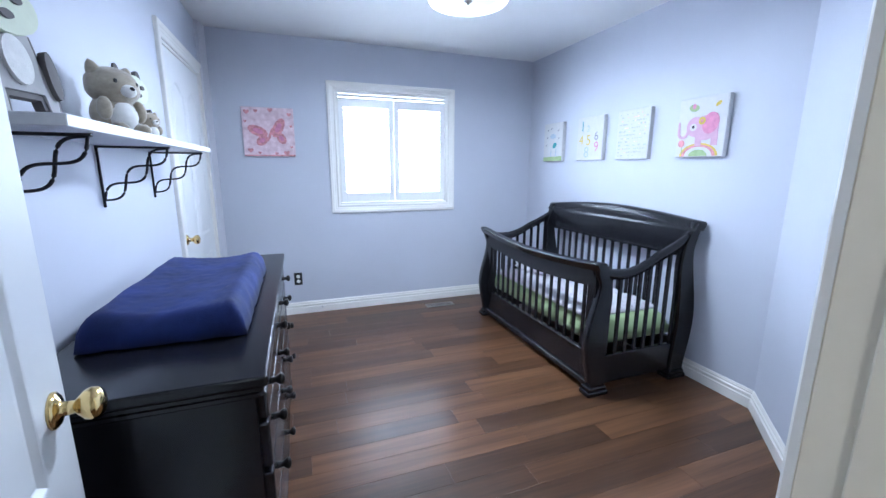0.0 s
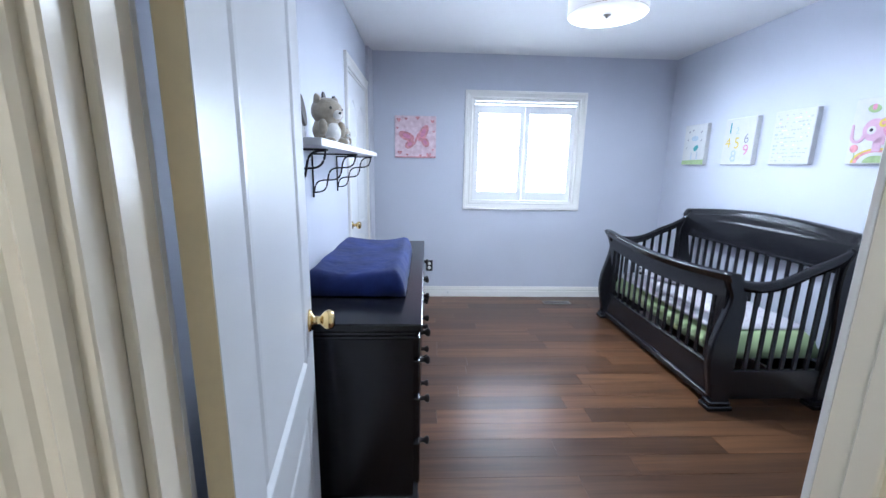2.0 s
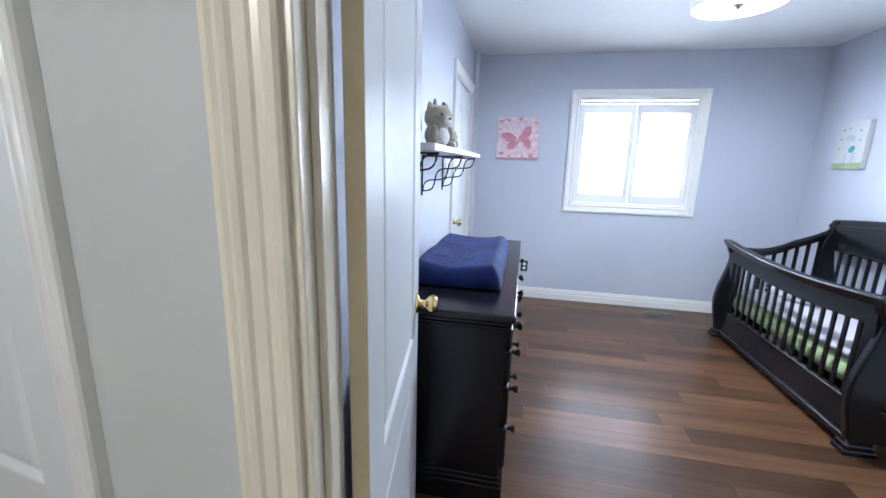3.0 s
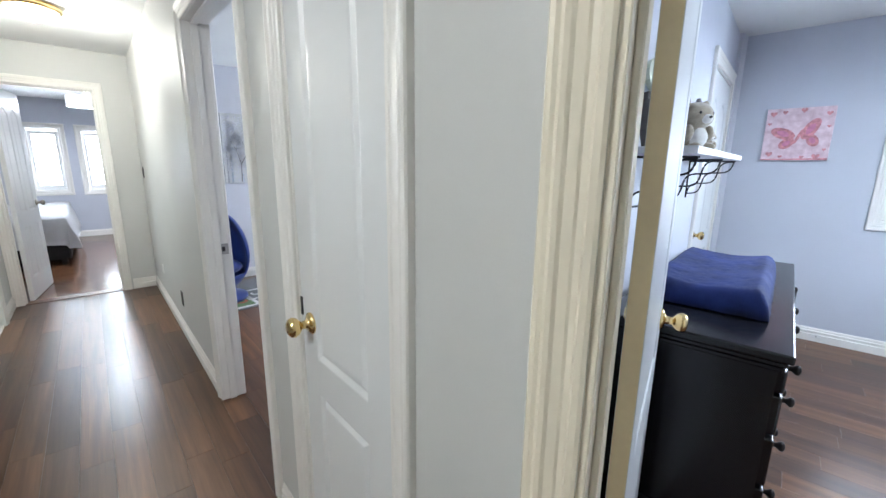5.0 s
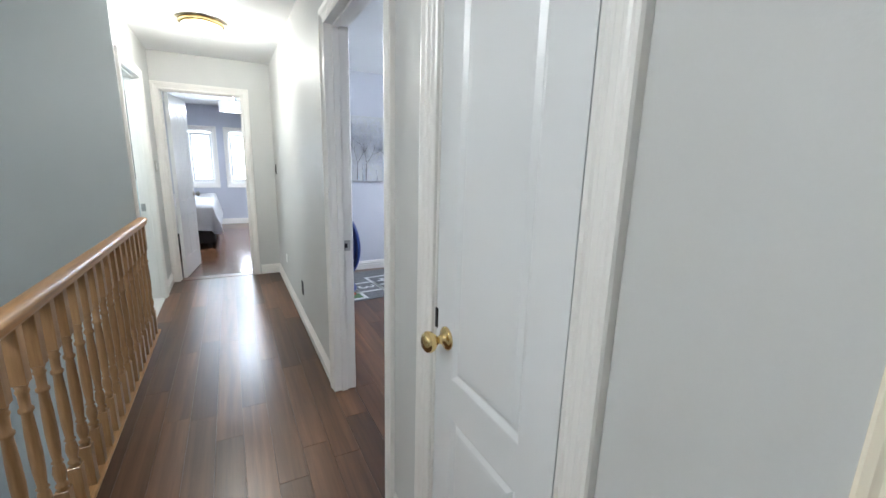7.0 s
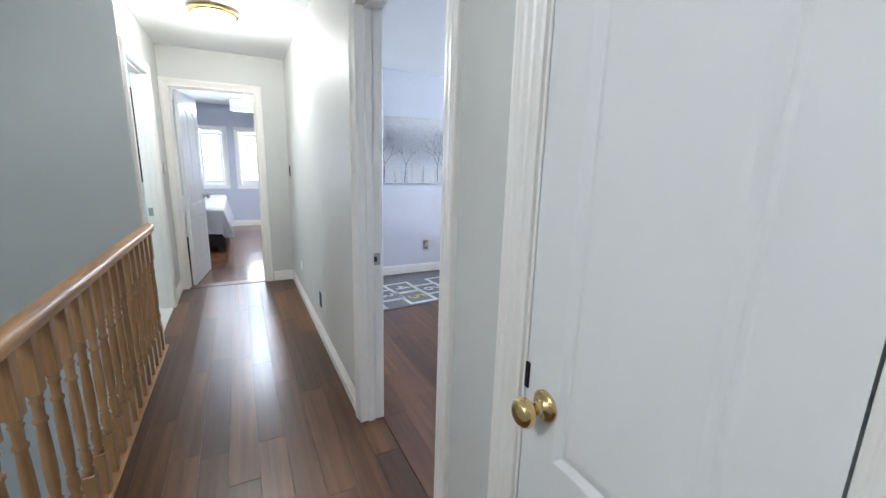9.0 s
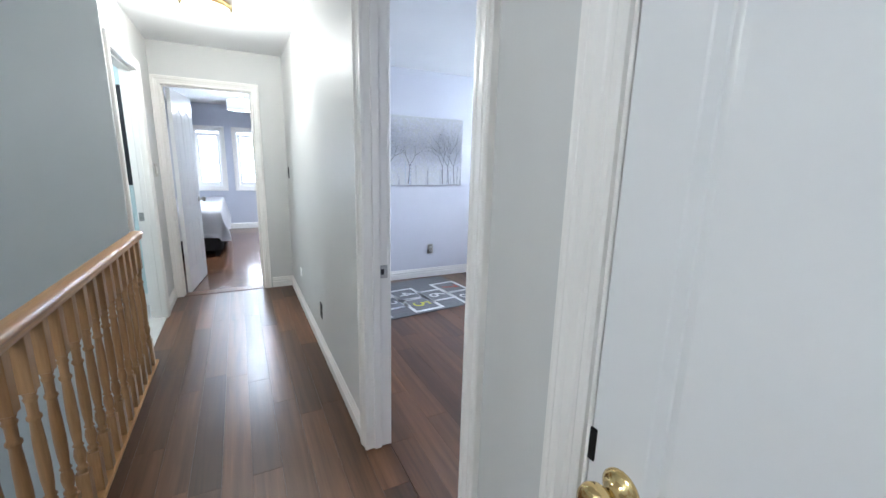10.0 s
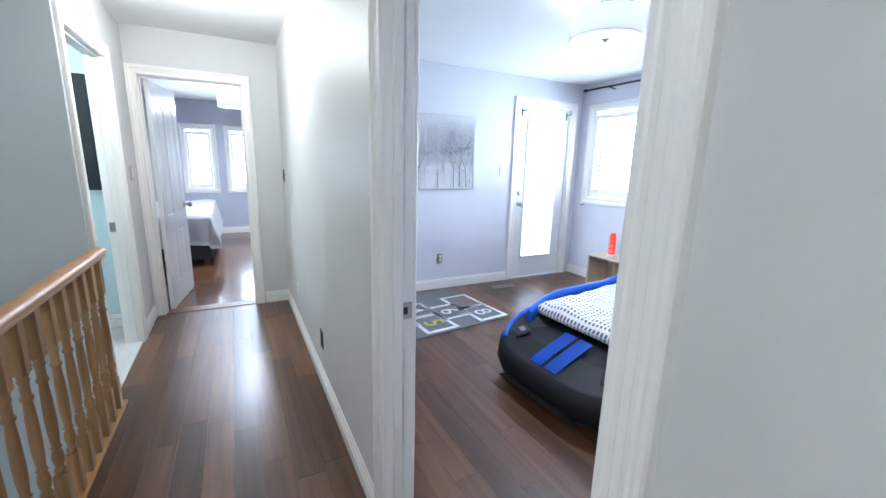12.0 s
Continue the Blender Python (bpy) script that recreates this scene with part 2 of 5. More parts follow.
def box(bm, x0, x1, y0, y1, z0, z1, bevel=0.0, m=None, seg=1):
    r = bmesh.ops.create_cube(bm, size=1.0)
    vs = r["verts"]
    bmesh.ops.scale(bm, vec=(abs(x1 - x0), abs(y1 - y0), abs(z1 - z0)), verts=vs)
    bmesh.ops.translate(bm, vec=((x0 + x1) / 2, (y0 + y1) / 2, (z0 + z1) / 2), verts=vs)
    if bevel:
        es = list({e for v in vs for e in v.link_edges})
        out = bmesh.ops.bevel(bm, geom=es, offset=bevel, segments=seg, affect="EDGES", profile=0.5)
        vs = list({v for f in out["faces"] for v in f.verts} | {v for v in vs if v.is_valid})
    if m is not None:
        bmesh.ops.transform(bm, matrix=m, verts=vs)
    return vs


def lathe(bm, profile, seg=20, m=None):
    """Turned body round z: profile is (radius, z) from bottom to top."""
    rings, made = [], []
    for r, z in profile:
        ring = [bm.verts.new((r * math.cos(2 * math.pi * i / seg), r * math.sin(2 * math.pi * i / seg), z)) for i in range(seg)]
        rings.append(ring)
        made += ring
    for a, b in zip(rings, rings[1:]):
        for i in range(seg):
            bm.faces.new((a[i], a[(i + 1) % seg], b[(i + 1) % seg], b[i])).smooth = True
    if profile[0][0] > 1e-5:
        bm.faces.new(list(reversed(rings[0])))
    if profile[-1][0] > 1e-5:
        bm.faces.new(rings[-1])
    if m is not None:
        bmesh.ops.transform(bm, matrix=m, verts=made)
    return made


def prism(bm, outline, d0, d1, m=None, smooth=False):
    """A flat outline (u, v) in the xz plane, thick from y=d0 to y=d1."""
    a = [bm.verts.new((u, d0, v)) for u, v in outline]
    b = [bm.verts.new((u, d1, v)) for u, v in outline]
    n = len(outline)
    bm.faces.new(a)
    bm.faces.new(list(reversed(b)))
    for i in range(n):
        bm.faces.new((a[(i + 1) % n], a[i], b[i], b[(i + 1) % n])).smooth = smooth
    if m is not None:
        bmesh.ops.transform(bm, matrix=m, verts=a + b)
    return a + b


def tube(bm, points, radius, seg=6, closed=False):
    """A round rod along points."""
    pts = [Vector(p) for p in points]
    rings = []
    n = len(pts)
    for i, p in enumerate(pts):
        a, b = pts[max(i - 1, 0)], pts[min(i + 1, n - 1)]
        t = (b - a).normalized()
        side = t.cross(Vector((0, 0, 1)) if abs(t.z) < 0.9 else Vector((1, 0, 0))).normalized()
        up = side.cross(t)
        rings.append([bm.verts.new(p + radius * (math.cos(2 * math.pi * k / seg) * side + math.sin(2 * math.pi * k / seg) * up)) for k in range(seg)])
    for a, b in zip(rings, rings[1:]):
        for k in range(seg):
            bm.faces.new((a[k], a[(k + 1) % seg], b[(k + 1) % seg], b[k])).smooth = True
    bm.faces.new(list(reversed(rings[0])))
    bm.faces.new(rings[-1])


def blob(bm, x, y, z, rx, ry, rz, seg=14, rings=9, bumpy=0.0, m=None):
    r = bmesh.ops.create_uvsphere(bm, u_segments=seg, v_segments=rings, radius=1.0)
    for v in r["verts"]:
        k = 1 + bumpy * noise.noise(v.co * 2.3 + Vector((x, y, z)) * 9)
        v.co = Vector((x + v.co.x * rx * k, y + v.co.y * ry * k, z + v.co.z * rz * k))
    for v in r["verts"]:
        for f in v.link_faces:
            f.smooth = True
    if m is not None:
        bmesh.ops.transform(bm, matrix=m, verts=r["verts"])
    return r["verts"]


def finish(name, bm, mat):
    bmesh.ops.recalc_face_normals(bm, faces=bm.faces)
    me = bpy.data.meshes.new(name)
    bm.to_mesh(me)
    bm.free()
    me.materials.append(MAT[mat])
    return me


def part(name, bm, mat, parent, label="", m=None):
    ob = new(name, finish(name, bm, mat))
    ob.parent = parent
    if m is not None:
        ob.matrix_basis = m
    if label:
        tagged(ob, label)
    return ob


def thing(name, m, label, category, group="", kind=""):
    """An Empty at the base of a thing that has parts."""
    ob = new(name)
    ob.empty_display_size = 0.1
    ob.matrix_basis = m
    return tagged(ob, label, category, group, kind)


def single(name, bm, mat, m, label, category, group="", kind=""):
    ob = new(name, finish(name, bm, mat))
    ob.matrix_basis = m
    return tagged(ob, label, category, group, kind)


def slab(bm, x0, x1, y0, y1, z0, z1):
    return box(bm, x0, x1, y0, y1, z0, z1)


def wall(name, a, b, thick, z0, z1, mat, m=WORLD, openings=(), label="", category="wall"):
    """A wall from a to b, thick to the left of that way, with openings (s0, s1, z0, z1) cut right through."""
    a, b = Vector(a), Vector(b)
    along = (b - a).normalized()
    length = (b - a).length
    nrm = Vector((-along.y, along.x))
    ss = sorted({0.0, length, *[o[0] for o in openings], *[o[1] for o in openings]})
    zs = sorted({z0, z1, *[max(o[2], z0) for o in openings], *[min(o[3], z1) for o in openings]})
    solid = {}
    for i in range(len(ss) - 1):
        for j in range(len(zs) - 1):
            cs, cz = (ss[i] + ss[i + 1]) / 2, (zs[j] + zs[j + 1]) / 2
            solid[i, j] = not any(o[0] < cs < o[1] and o[2] < cz < o[3] for o in openings)
    bm = bmesh.new()

    def p(s, d, z):
        q = a + along * s + nrm * d
        return bm.verts.new((q.x, q.y, z))

    for (i, j), full in solid.items():
        if not full:
            continue
        s0, s1, u0, u1 = ss[i], ss[i + 1], zs[j], zs[j + 1]
        for d in (0.0, thick):
            bm.faces.new([p(s0, d, u0), p(s1, d, u0), p(s1, d, u1), p(s0, d, u1)])
        for (di, dj), q in {(-1, 0): [(s0, 0, u0), (s0, thick, u0), (s0, thick, u1), (s0, 0, u1)], (1, 0): [(s1, 0, u0), (s1, thick, u0), (s1, thick, u1), (s1, 0, u1)],
                            (0, -1): [(s0, 0, u0), (s1, 0, u0), (s1, thick, u0), (s0, thick, u0)], (0, 1): [(s0, 0, u1), (s1, 0, u1), (s1, thick, u1), (s0, thick, u1)]}.items():
            if not solid.get((i + di, j + dj), False):
                bm.faces.new([p(*c) for c in q])
    bmesh.ops.remove_doubles(bm, verts=bm.verts, dist=1e-5)
    return single(name, bm, mat, m, label, category, kind="structure")


CASING = [(0, 0), (0, 0.009), (0.005, 0.013), (0.014, 0.014), (0.018, 0.011), (0.026, 0.011), (0.030, 0.014), (0.043, 0.016), (0.048, 0.020), (0.055, 0.022), (0.060, 0.020), (0.066, 0.022), (0.073, 0.021), (0.076, 0.016), (0.076, 0)]
SKIRT = [(0, 0), (0, 0.014), (0.058, 0.014), (0.062, 0.007), (0.068, 0.007), (0.072, 0.013), (0.084, 0.013), (0.090, 0.007), (0.096, 0.009), (0.106, 0.005), (0.111, 0.003), (0.111, 0)]


def moulding(bm, profile, start, along, across, out, length, cut0=0.0, cut1=0.0):
    """A strip with the given (width, depth) profile; cut0 and cut1 slant its ends (mitres)."""
    start, along, across, out = (Vector(v) for v in (start, along, across, out))
    r0 = [bm.verts.new(start + along * (cut0 * w) + across * w + out * d) for w, d in profile]
    r1 = [bm.verts.new(start + along * (length + cut1 * w) + across * w + out * d) for w, d in profile]
    n = len(profile)
    for i in range(n):
        bm.faces.new((r0[i], r0[(i + 1) % n], r1[(i + 1) % n], r1[i]))
    bm.faces.new(list(reversed(r0)))
    bm.faces.new(r1)


def frame_casing(parent, s0, s1, z1, y, out, name="casing", z0=0.0, four=False, mat="trim"):
    """Mitred casing round an opening in a wall along local x, on the face at y; out is -1 or 1."""
    o = (0, out, 0)
    bm = bmesh.new()
    moulding(bm, CASING, (s0, y, z0), (0, 0, 1), (-1, 0, 0), o, z1 - z0, -1.0 if four else 0.0, 1.0)
    part(name, bm, mat, parent)
    bm = bmesh.new()
    moulding(bm, CASING, (s1, y, z0), (0, 0, 1), (1, 0, 0), o, z1 - z0, -1.0 if four else 0.0, 1.0)
    part(name, bm, mat, parent)
    bm = bmesh.new()
    moulding(bm, CASING, (s0, y, z1), (1, 0, 0), (0, 0, 1), o, s1 - s0, -1.0, 1.0)
    part(name, bm, mat, parent)
    if four:
        bm = bmesh.new()
        moulding(bm, CASING, (s0, y, z0), (1, 0, 0), (0, 0, -1), o, s1 - s0, -1.0, 1.0)
        part(name, bm, mat, parent)


def jambs(parent, s0, s1, z1, y0, y1, stop=None, mat="trim"):
    """Lining of an opening, 18 mm boards on the wall's cut faces, with a stop strip."""
    t = 0.018
    for q in ((s0, s0 + t, 0, z1), (s1 - t, s1, 0, z1), (s0 + t, s1 - t, z1 - t, z1)):
        bm = bmesh.new()
        box(bm, q[0], q[1], y0, y1, q[2], q[3], 0.002)
        part("jamb", bm, mat, parent)
    if stop is not None:
        for q in ((s0 + t, s0 + t + 0.011, 0, z1 - t), (s1 - t - 0.011, s1 - t, 0, z1 - t), (s0 + t, s1 - t, z1 - t - 0.011, z1 - t)):
            bm = bmesh.new()
            box(bm, q[0], q[1], stop, stop + 0.034, q[2], q[3], 0.002)
            part("door_stop", bm, mat, parent)


def baseboard(a, b, m=WORLD, mat="trim", name="baseboard"):
    """Skirting along the wall face from a to b, standing out to the left of that way."""
    a, b = Vector((*a, 0)), Vector((*b, 0))
    along = (b - a).normalized()
    bm = bmesh.new()
    moulding(bm, SKIRT, a + Vector((0, 0, 0.001)), along, (0, 0, 1), (-along.y, along.x, 0), (b - a).length)
    return single(name, bm, mat, m, "white painted moulded baseboard along the wall", "baseboard", kind="structure")


def knob(parent, x, y, z, out, mat="brass", plate=0.032):
    """A round door knob on a face whose normal is local y times out."""
    m = pose(x, y, z, -90 * out, 0, 0)
    bm = bmesh.new()
    lathe(bm, [(plate, 0), (plate, 0.004), (plate * 0.8, 0.009), (0.013, 0.012), (0.011, 0.030), (0.018, 0.036), (0.026, 0.044), (0.029, 0.054), (0.026, 0.064), (0.016, 0.070), (0.0, 0.071)], 24, m)
    return part("door_knob", bm, mat, parent, "polished brass round door knob" if mat == "brass" else "nickel door knob")


def panel_leaf(name, parent, width, height, m, panels, mat="door", thick=0.035, arch=True):
    """A moulded door leaf along local x from 0 to width, its face at y=0 and back at -thick; panels: (x0, x1, z0, z1, arched)."""
    leaf = new(name)
    leaf.parent, leaf.matrix_basis = parent, m
    bm = bmesh.new()
    box(bm, 0, width, -thick + 0.012, -0.012, 0.008, height)
    part("core", bm, mat, leaf)
    for face, out in ((0.0, 1), (-thick, -1)):
        bm = bmesh.new()
        y0, y1 = (face - 0.012, face) if out > 0 else (face, face + 0.012)
        xs = sorted({0.0, width, *[p[0] for p in panels], *[p[1] for p in panels]})
        zs = sorted({0.008, height, *[p[2] for p in panels], *[p[3] for p in panels]})
        for i in range(len(xs) - 1):
            for j in range(len(zs) - 1):
                cx, cz = (xs[i] + xs[i + 1]) / 2, (zs[j] + zs[j + 1]) / 2
                if not any(p[0] < cx < p[1] and p[2] < cz < p[3] for p in panels):
                    box(bm, xs[i], xs[i + 1], y0, y1, zs[j], zs[j + 1])
        part("stile", bm, mat, leaf)
        for x0, x1, z0, z1 in panels:
            bm = bmesh.new()
            w, hgt = x1 - x0, z1 - z0
            rings = [(0.0, 0.0), (0.004, -0.001), (0.015, -0.009), (0.019, -0.0095), (0.032, -0.003), (0.042, -0.002)]
            loops = []
            for inset, depth in rings:
                pts = []
                top = z1 - inset
                for k in range(9):
                    u = k / 8
                    rise = 0.0
                    if arch and z1 > 1.6:
                        rise = 0.05 * (math.cos(math.pi * (2 * u - 1)) + 1) / 2 - 0.05
                    pts.append((x0 + inset + (w - 2 * inset) * u, top + rise * (1 if inset > 0 else 0)))
                pts += [(x1 - inset, z0 + inset), (x0 + inset, z0 + inset)]
                loops.append([bm.verts.new((px, face + out * (depth if inset > 0 else 0.0), pz)) for px, pz in pts])
            for la, lb in zip(loops, loops[1:]):
                n = len(la)
                for k in range(n):
                    bm.faces.new((la[k], la[(k + 1) % n], lb[(k + 1) % n], lb[k]))
            bm.faces.new(loops[-1])
            part("panel", bm, mat, leaf)
    return leaf


def planks(parent, x0, x1, y0, y1, width, length, mat, axis="x", m=WORLD, seed=1, inside=None):
    """Floor boards laid in staggered rows, each with a fine bevelled edge."""
    rnd = random.Random(seed)
    lo, hi, a0, a1 = (y0, y1, x0, x1) if axis == "x" else (x0, x1, y0, y1)
    cache = {}
    r = lo
    while r < hi - 1e-4:
        w = min(width, hi - r)
        s = a0 - rnd.random() * length
        while s < a1:
            e = s + length * rnd.choice((0.7, 0.85, 1.0, 1.0))
            p, q = max(s, a0), min(e, a1)
            s = e
            if q - p < 0.02 or (inside and not inside((p + q) / 2, r + w / 2)):
                continue
            key = (round(q - p, 3), round(w, 3))
            if key not in cache:
                L, W, g, c, h = q - p - 0.0005, w - 0.0005, 0.0, 0.0007, 0.006
                if axis == "y":
                    L, W = W, L
                v = [(g, g, 0), (L, g, 0), (L, W, 0), (g, W, 0), (g, g, h - c), (L, g, h - c), (L, W, h - c), (g, W, h - c), (c, c, h), (L - c, c, h), (L - c, W - c, h), (c, W - c, h)]
                fs = [(8, 9, 10, 11), (4, 5, 9, 8), (5, 6, 10, 9), (6, 7, 11, 10), (7, 4, 8, 11), (0, 1, 5, 4), (1, 2, 6, 5), (2, 3, 7, 6), (3, 0, 4, 7)]
                me = bpy.data.meshes.new("plank")
                me.from_pydata(v, [], fs)
                me.materials.append(MAT[mat])
                cache[key] = me
            ob = new("plank", cache[key])
            ob.parent = parent
            ob.matrix_basis = m @ (pose(p, r, -0.006) if axis == "x" else pose(r, p, -0.006))
        r += width

# ---- structure: nursery ----
NX0, NX1, NY1 = 0.072, 3.057, 5.072
wall("wall_nursery_window", (NX0 - 0.1, NY1), (NX1 + 0.12, NY1), 0.16, 0, CEIL, "wall", ROOM, [(1.078 - NX0 + 0.1, 2.118 - NX0 + 0.1, 1.005, 1.998)], "pale grey painted wall with a window")
wall("wall_nursery_east", (NX1, NY1), (NX1, 2.62), 0.11, 0, CEIL, "wall", ROOM, label="pale grey painted wall behind the crib")
wall("wall_nursery_diagonal", (NX1, 2.62), (2.05, 1.60), 0.11, 0, CEIL, "wall", ROOM, label="pale grey painted slanting wall by the door")
wall("wall_nursery_west", (NX0, 1.43), (NX0, NY1), 0.10, 0, CEIL, "wall", ROOM, [(3.987 - 1.43, 4.904 - 1.43, 0, 2.018)], "pale grey painted wall with a closet door")
wall("wall_nursery_door", (-0.068, -0.105), (1.80, -0.105), 0.105, 0, CEIL, "hall", DOORWAY, [(0.05, DW + 0.086, 0, 2.05)], "pale painted wall round the nursery door")
bm = bmesh.new()
slab(bm, NX0 - 0.05, NX1 + 0.05, 1.40, NY1 + 0.05, CEIL, CEIL + 0.1)
single("ceiling", bm, "ceiling", ROOM, "white painted nursery ceiling", "ceiling", kind="structure")
bm = bmesh.new()
slab(bm, NX0 - 0.05, NX1 + 0.05, 1.40, NY1 + 0.05, -0.12, -0.006)
nursery_floor = single("floor_nursery", bm, "subfloor", ROOM, "dark walnut laminate plank floor in the nursery", "floor", kind="structure")

# ---- structure: hall, stairwell, bathroom ----
HY, HX0 = 1.285, -4.755
BY, SX = 0.165, -3.30
wall("wall_hall_north", (HX0, HY), (0.315, HY), 0.105, 0, CEIL, "hall", WORLD, [(-1.827 - HX0, -0.907 - HX0, 0, 2.048), (-0.555 - HX0, -0.037 - HX0, 0, 2.048)], "pale painted long hall wall with two doorways")
wall("wall_hall_end", (HX0, -2.6), (HX0, 3.3), 0.105, 0, CEIL, "hall", WORLD, [(2.6 + 0.222, 2.6 + 0.998, 0, 2.048)], "pale painted wall at the hall's end")
wall("wall_bath", (SX, BY), (HX0, BY), 0.11, 0, CEIL, "hall", WORLD, [(0.075, 0.875, 0, 2.048)], "pale painted wall with the bathroom doorway")
wall("wall_stair_west", (SX, -1.2), (SX, BY - 0.11), 0.10, -2.7, CEIL, "stair", WORLD, label="grey painted stairwell wall in shade")
wall("wall_stair_return", (SX + 0.006, BY - 0.125), (SX + 0.006, BY - 0.001), 0.006, -0.25, CEIL, "stair", WORLD, label="grey painted corner of the stairwell wall")
wall("wall_stair_south", (2.1, -1.2), (SX - 0.1, -1.2), 0.11, -2.7, CEIL, "stair", WORLD, label="grey painted stairwell wall")
wall("wall_hall_east", (2.1, 1.9), (2.1, -1.31), 0.11, -2.7, CEIL, "hall", WORLD, label="pale painted wall closing the hall")
bm = bmesh.new()
slab(bm, HX0, 2.1, -1.2, 1.39, CEIL, CEIL + 0.1)
slab(bm, 0.3, 2.1, 1.39, 1.95, CEIL + 0.002, CEIL + 0.1)
single("ceiling_hall", bm, "ceiling", WORLD, "white painted hall ceiling", "ceiling", kind="structure")
bm = bmesh.new()
slab(bm, HX0 - 0.05, 2.1, 0.155, 1.395, -0.25, -0.006)
hall_floor = single("floor_hall", bm, "subfloor", WORLD, "dark walnut laminate plank floor along the hall", "floor", kind="structure")
bm = bmesh.new()
slab(bm, SX, 2.1, -1.2, 0.155, -2.8, -2.7)
single("floor_stairwell", bm, "walnut", WORLD, "dark floor at the foot of the stairwell", "floor", kind="structure")
# bathroom
wall("wall_bath_west", (-4.60, -1.9), (-4.60, BY - 0.11), 0.05, 0, CEIL, "aqua", WORLD, label="aqua painted bathroom wall")
wall("wall_bath_south", (SX - 0.1, -1.9), (HX0, -1.9), 0.1, 0, CEIL, "aqua", WORLD, label="aqua painted bathroom wall")
bm = bmesh.new()
slab(bm, HX0, SX - 0.1, -1.9, 0.155, -0.12, 0.0)
single("floor_bath", bm, "tile", WORLD, "pale tiled bathroom floor", "floor", kind="structure")
bm = bmesh.new()
slab(bm, HX0, SX, -1.9, BY - 0.11, CEIL + 0.003, CEIL + 0.1)
single("ceiling_bath", bm, "ceiling", WORLD, "white painted bathroom ceiling", "ceiling", kind="structure")

# ---- structure: boy's room ----
RX0, RY1 = -4.50, 4.85
wall("wall_boys_west", (RX0, 1.39), (RX0, RY1), 0.15, 0, CEIL, "lilac", WORLD, [(3.87 - 1.39, 4.68 - 1.39, 0, 2.10)], "pale lilac painted wall with a garden door")
wall("wall_boys_north", (RX0 - 0.15, RY1), (-0.4, RY1), 0.15, 0, CEIL, "lilac", WORLD, [(0.36, 1.75, 1.03, 2.08)], "pale lilac painted wall with a window")
wall("wall_boys_east", (-0.62, RY1), (-0.62, 1.39), 0.08, 0, CEIL, "lilac", WORLD, label="pale lilac painted wall")
bm = bmesh.new()
slab(bm, RX0, -0.62, 1.39, RY1, CEIL, CEIL + 0.1)
single("ceiling_boys", bm, "ceiling", WORLD, "white painted bedroom ceiling", "ceiling", kind="structure")
bm = bmesh.new()
slab(bm, RX0 - 0.02, -0.62, 1.395, RY1 + 0.02, -0.12, -0.006)
boys_floor = single("floor_boys", bm, "subfloor", WORLD, "dark walnut laminate plank floor in the bedroom", "floor", kind="structure")

# ---- structure: far bedroom ----
FX = -9.20
wall("wall_far_west", (FX, -2.6), (FX, 3.3), 0.16, 0, CEIL, "wall", WORLD, [(2.6 + 0.135, 2.6 + 0.555, 0.84, 1.915), (2.6 + 0.83, 2.6 + 1.25, 0.84, 1.915)], "pale blue-grey painted wall with two windows")
wall("wall_far_north", (FX, 3.2), (HX0 - 0.1, 3.2), 0.1, 0, CEIL, "wall", WORLD, label="pale blue-grey painted wall")
wall("wall_far_south", (HX0 - 0.1, -2.5), (FX, -2.5), 0.1, 0, CEIL, "wall", WORLD, label="pale blue-grey painted wall")
bm = bmesh.new()
slab(bm, FX, HX0 - 0.1, -2.5, 3.2, CEIL, CEIL + 0.1)
single("ceiling_far", bm, "ceiling", WORLD, "white painted bedroom ceiling", "ceiling", kind="structure")
bm = bmesh.new()
slab(bm, FX, HX0 - 0.04, -2.5, 3.2, -0.12, -0.006)
far_floor = single("floor_far", bm, "subfloor", WORLD, "glossy reddish plank floor in the far bedroom", "floor", kind="structure")

# outside ground
bm = bmesh.new()
slab(bm, -300, 300, -300, 300, -3.2, -3.0)
single("ground", bm, "tile", WORLD, "plain pale ground outside the house", "ground", kind="structure")

# ---- baseboards ----
for a, b in (((NX1, NY1), (NX0, NY1)), ((NX1, 2.62), (NX1, NY1)), ((2.06, 1.61), (NX1, 2.62)), ((NX0, 3.917), (NX0, 1.45))):
    baseboard(a, b, ROOM)
baseboard((1.66, 0.0), (DW + 0.09, 0.0), DOORWAY)
for a, b in (((-1.897, HY), (HX0, HY)), ((-0.633, HY), (-0.837, HY)), ((0.285, HY), (0.034, HY)), ((HX0, HY), (HX0, 1.07)), ((SX - 1.43, BY), (SX - 0.95, BY)), ((HX0, 0.15), (HX0, BY))):
    baseboard(a, b)
for a, b in (((RX0, 3.80), (RX0, 1.42)), ((-0.72, RY1), (RX0, RY1))):
    baseboard(a, b)
baseboard((FX, 3.2), (FX, -2.5))
baseboard((-4.60, 0.05), (-4.60, -1.85))
baseboard((SX - 0.014, BY), (SX + 0.020, BY))


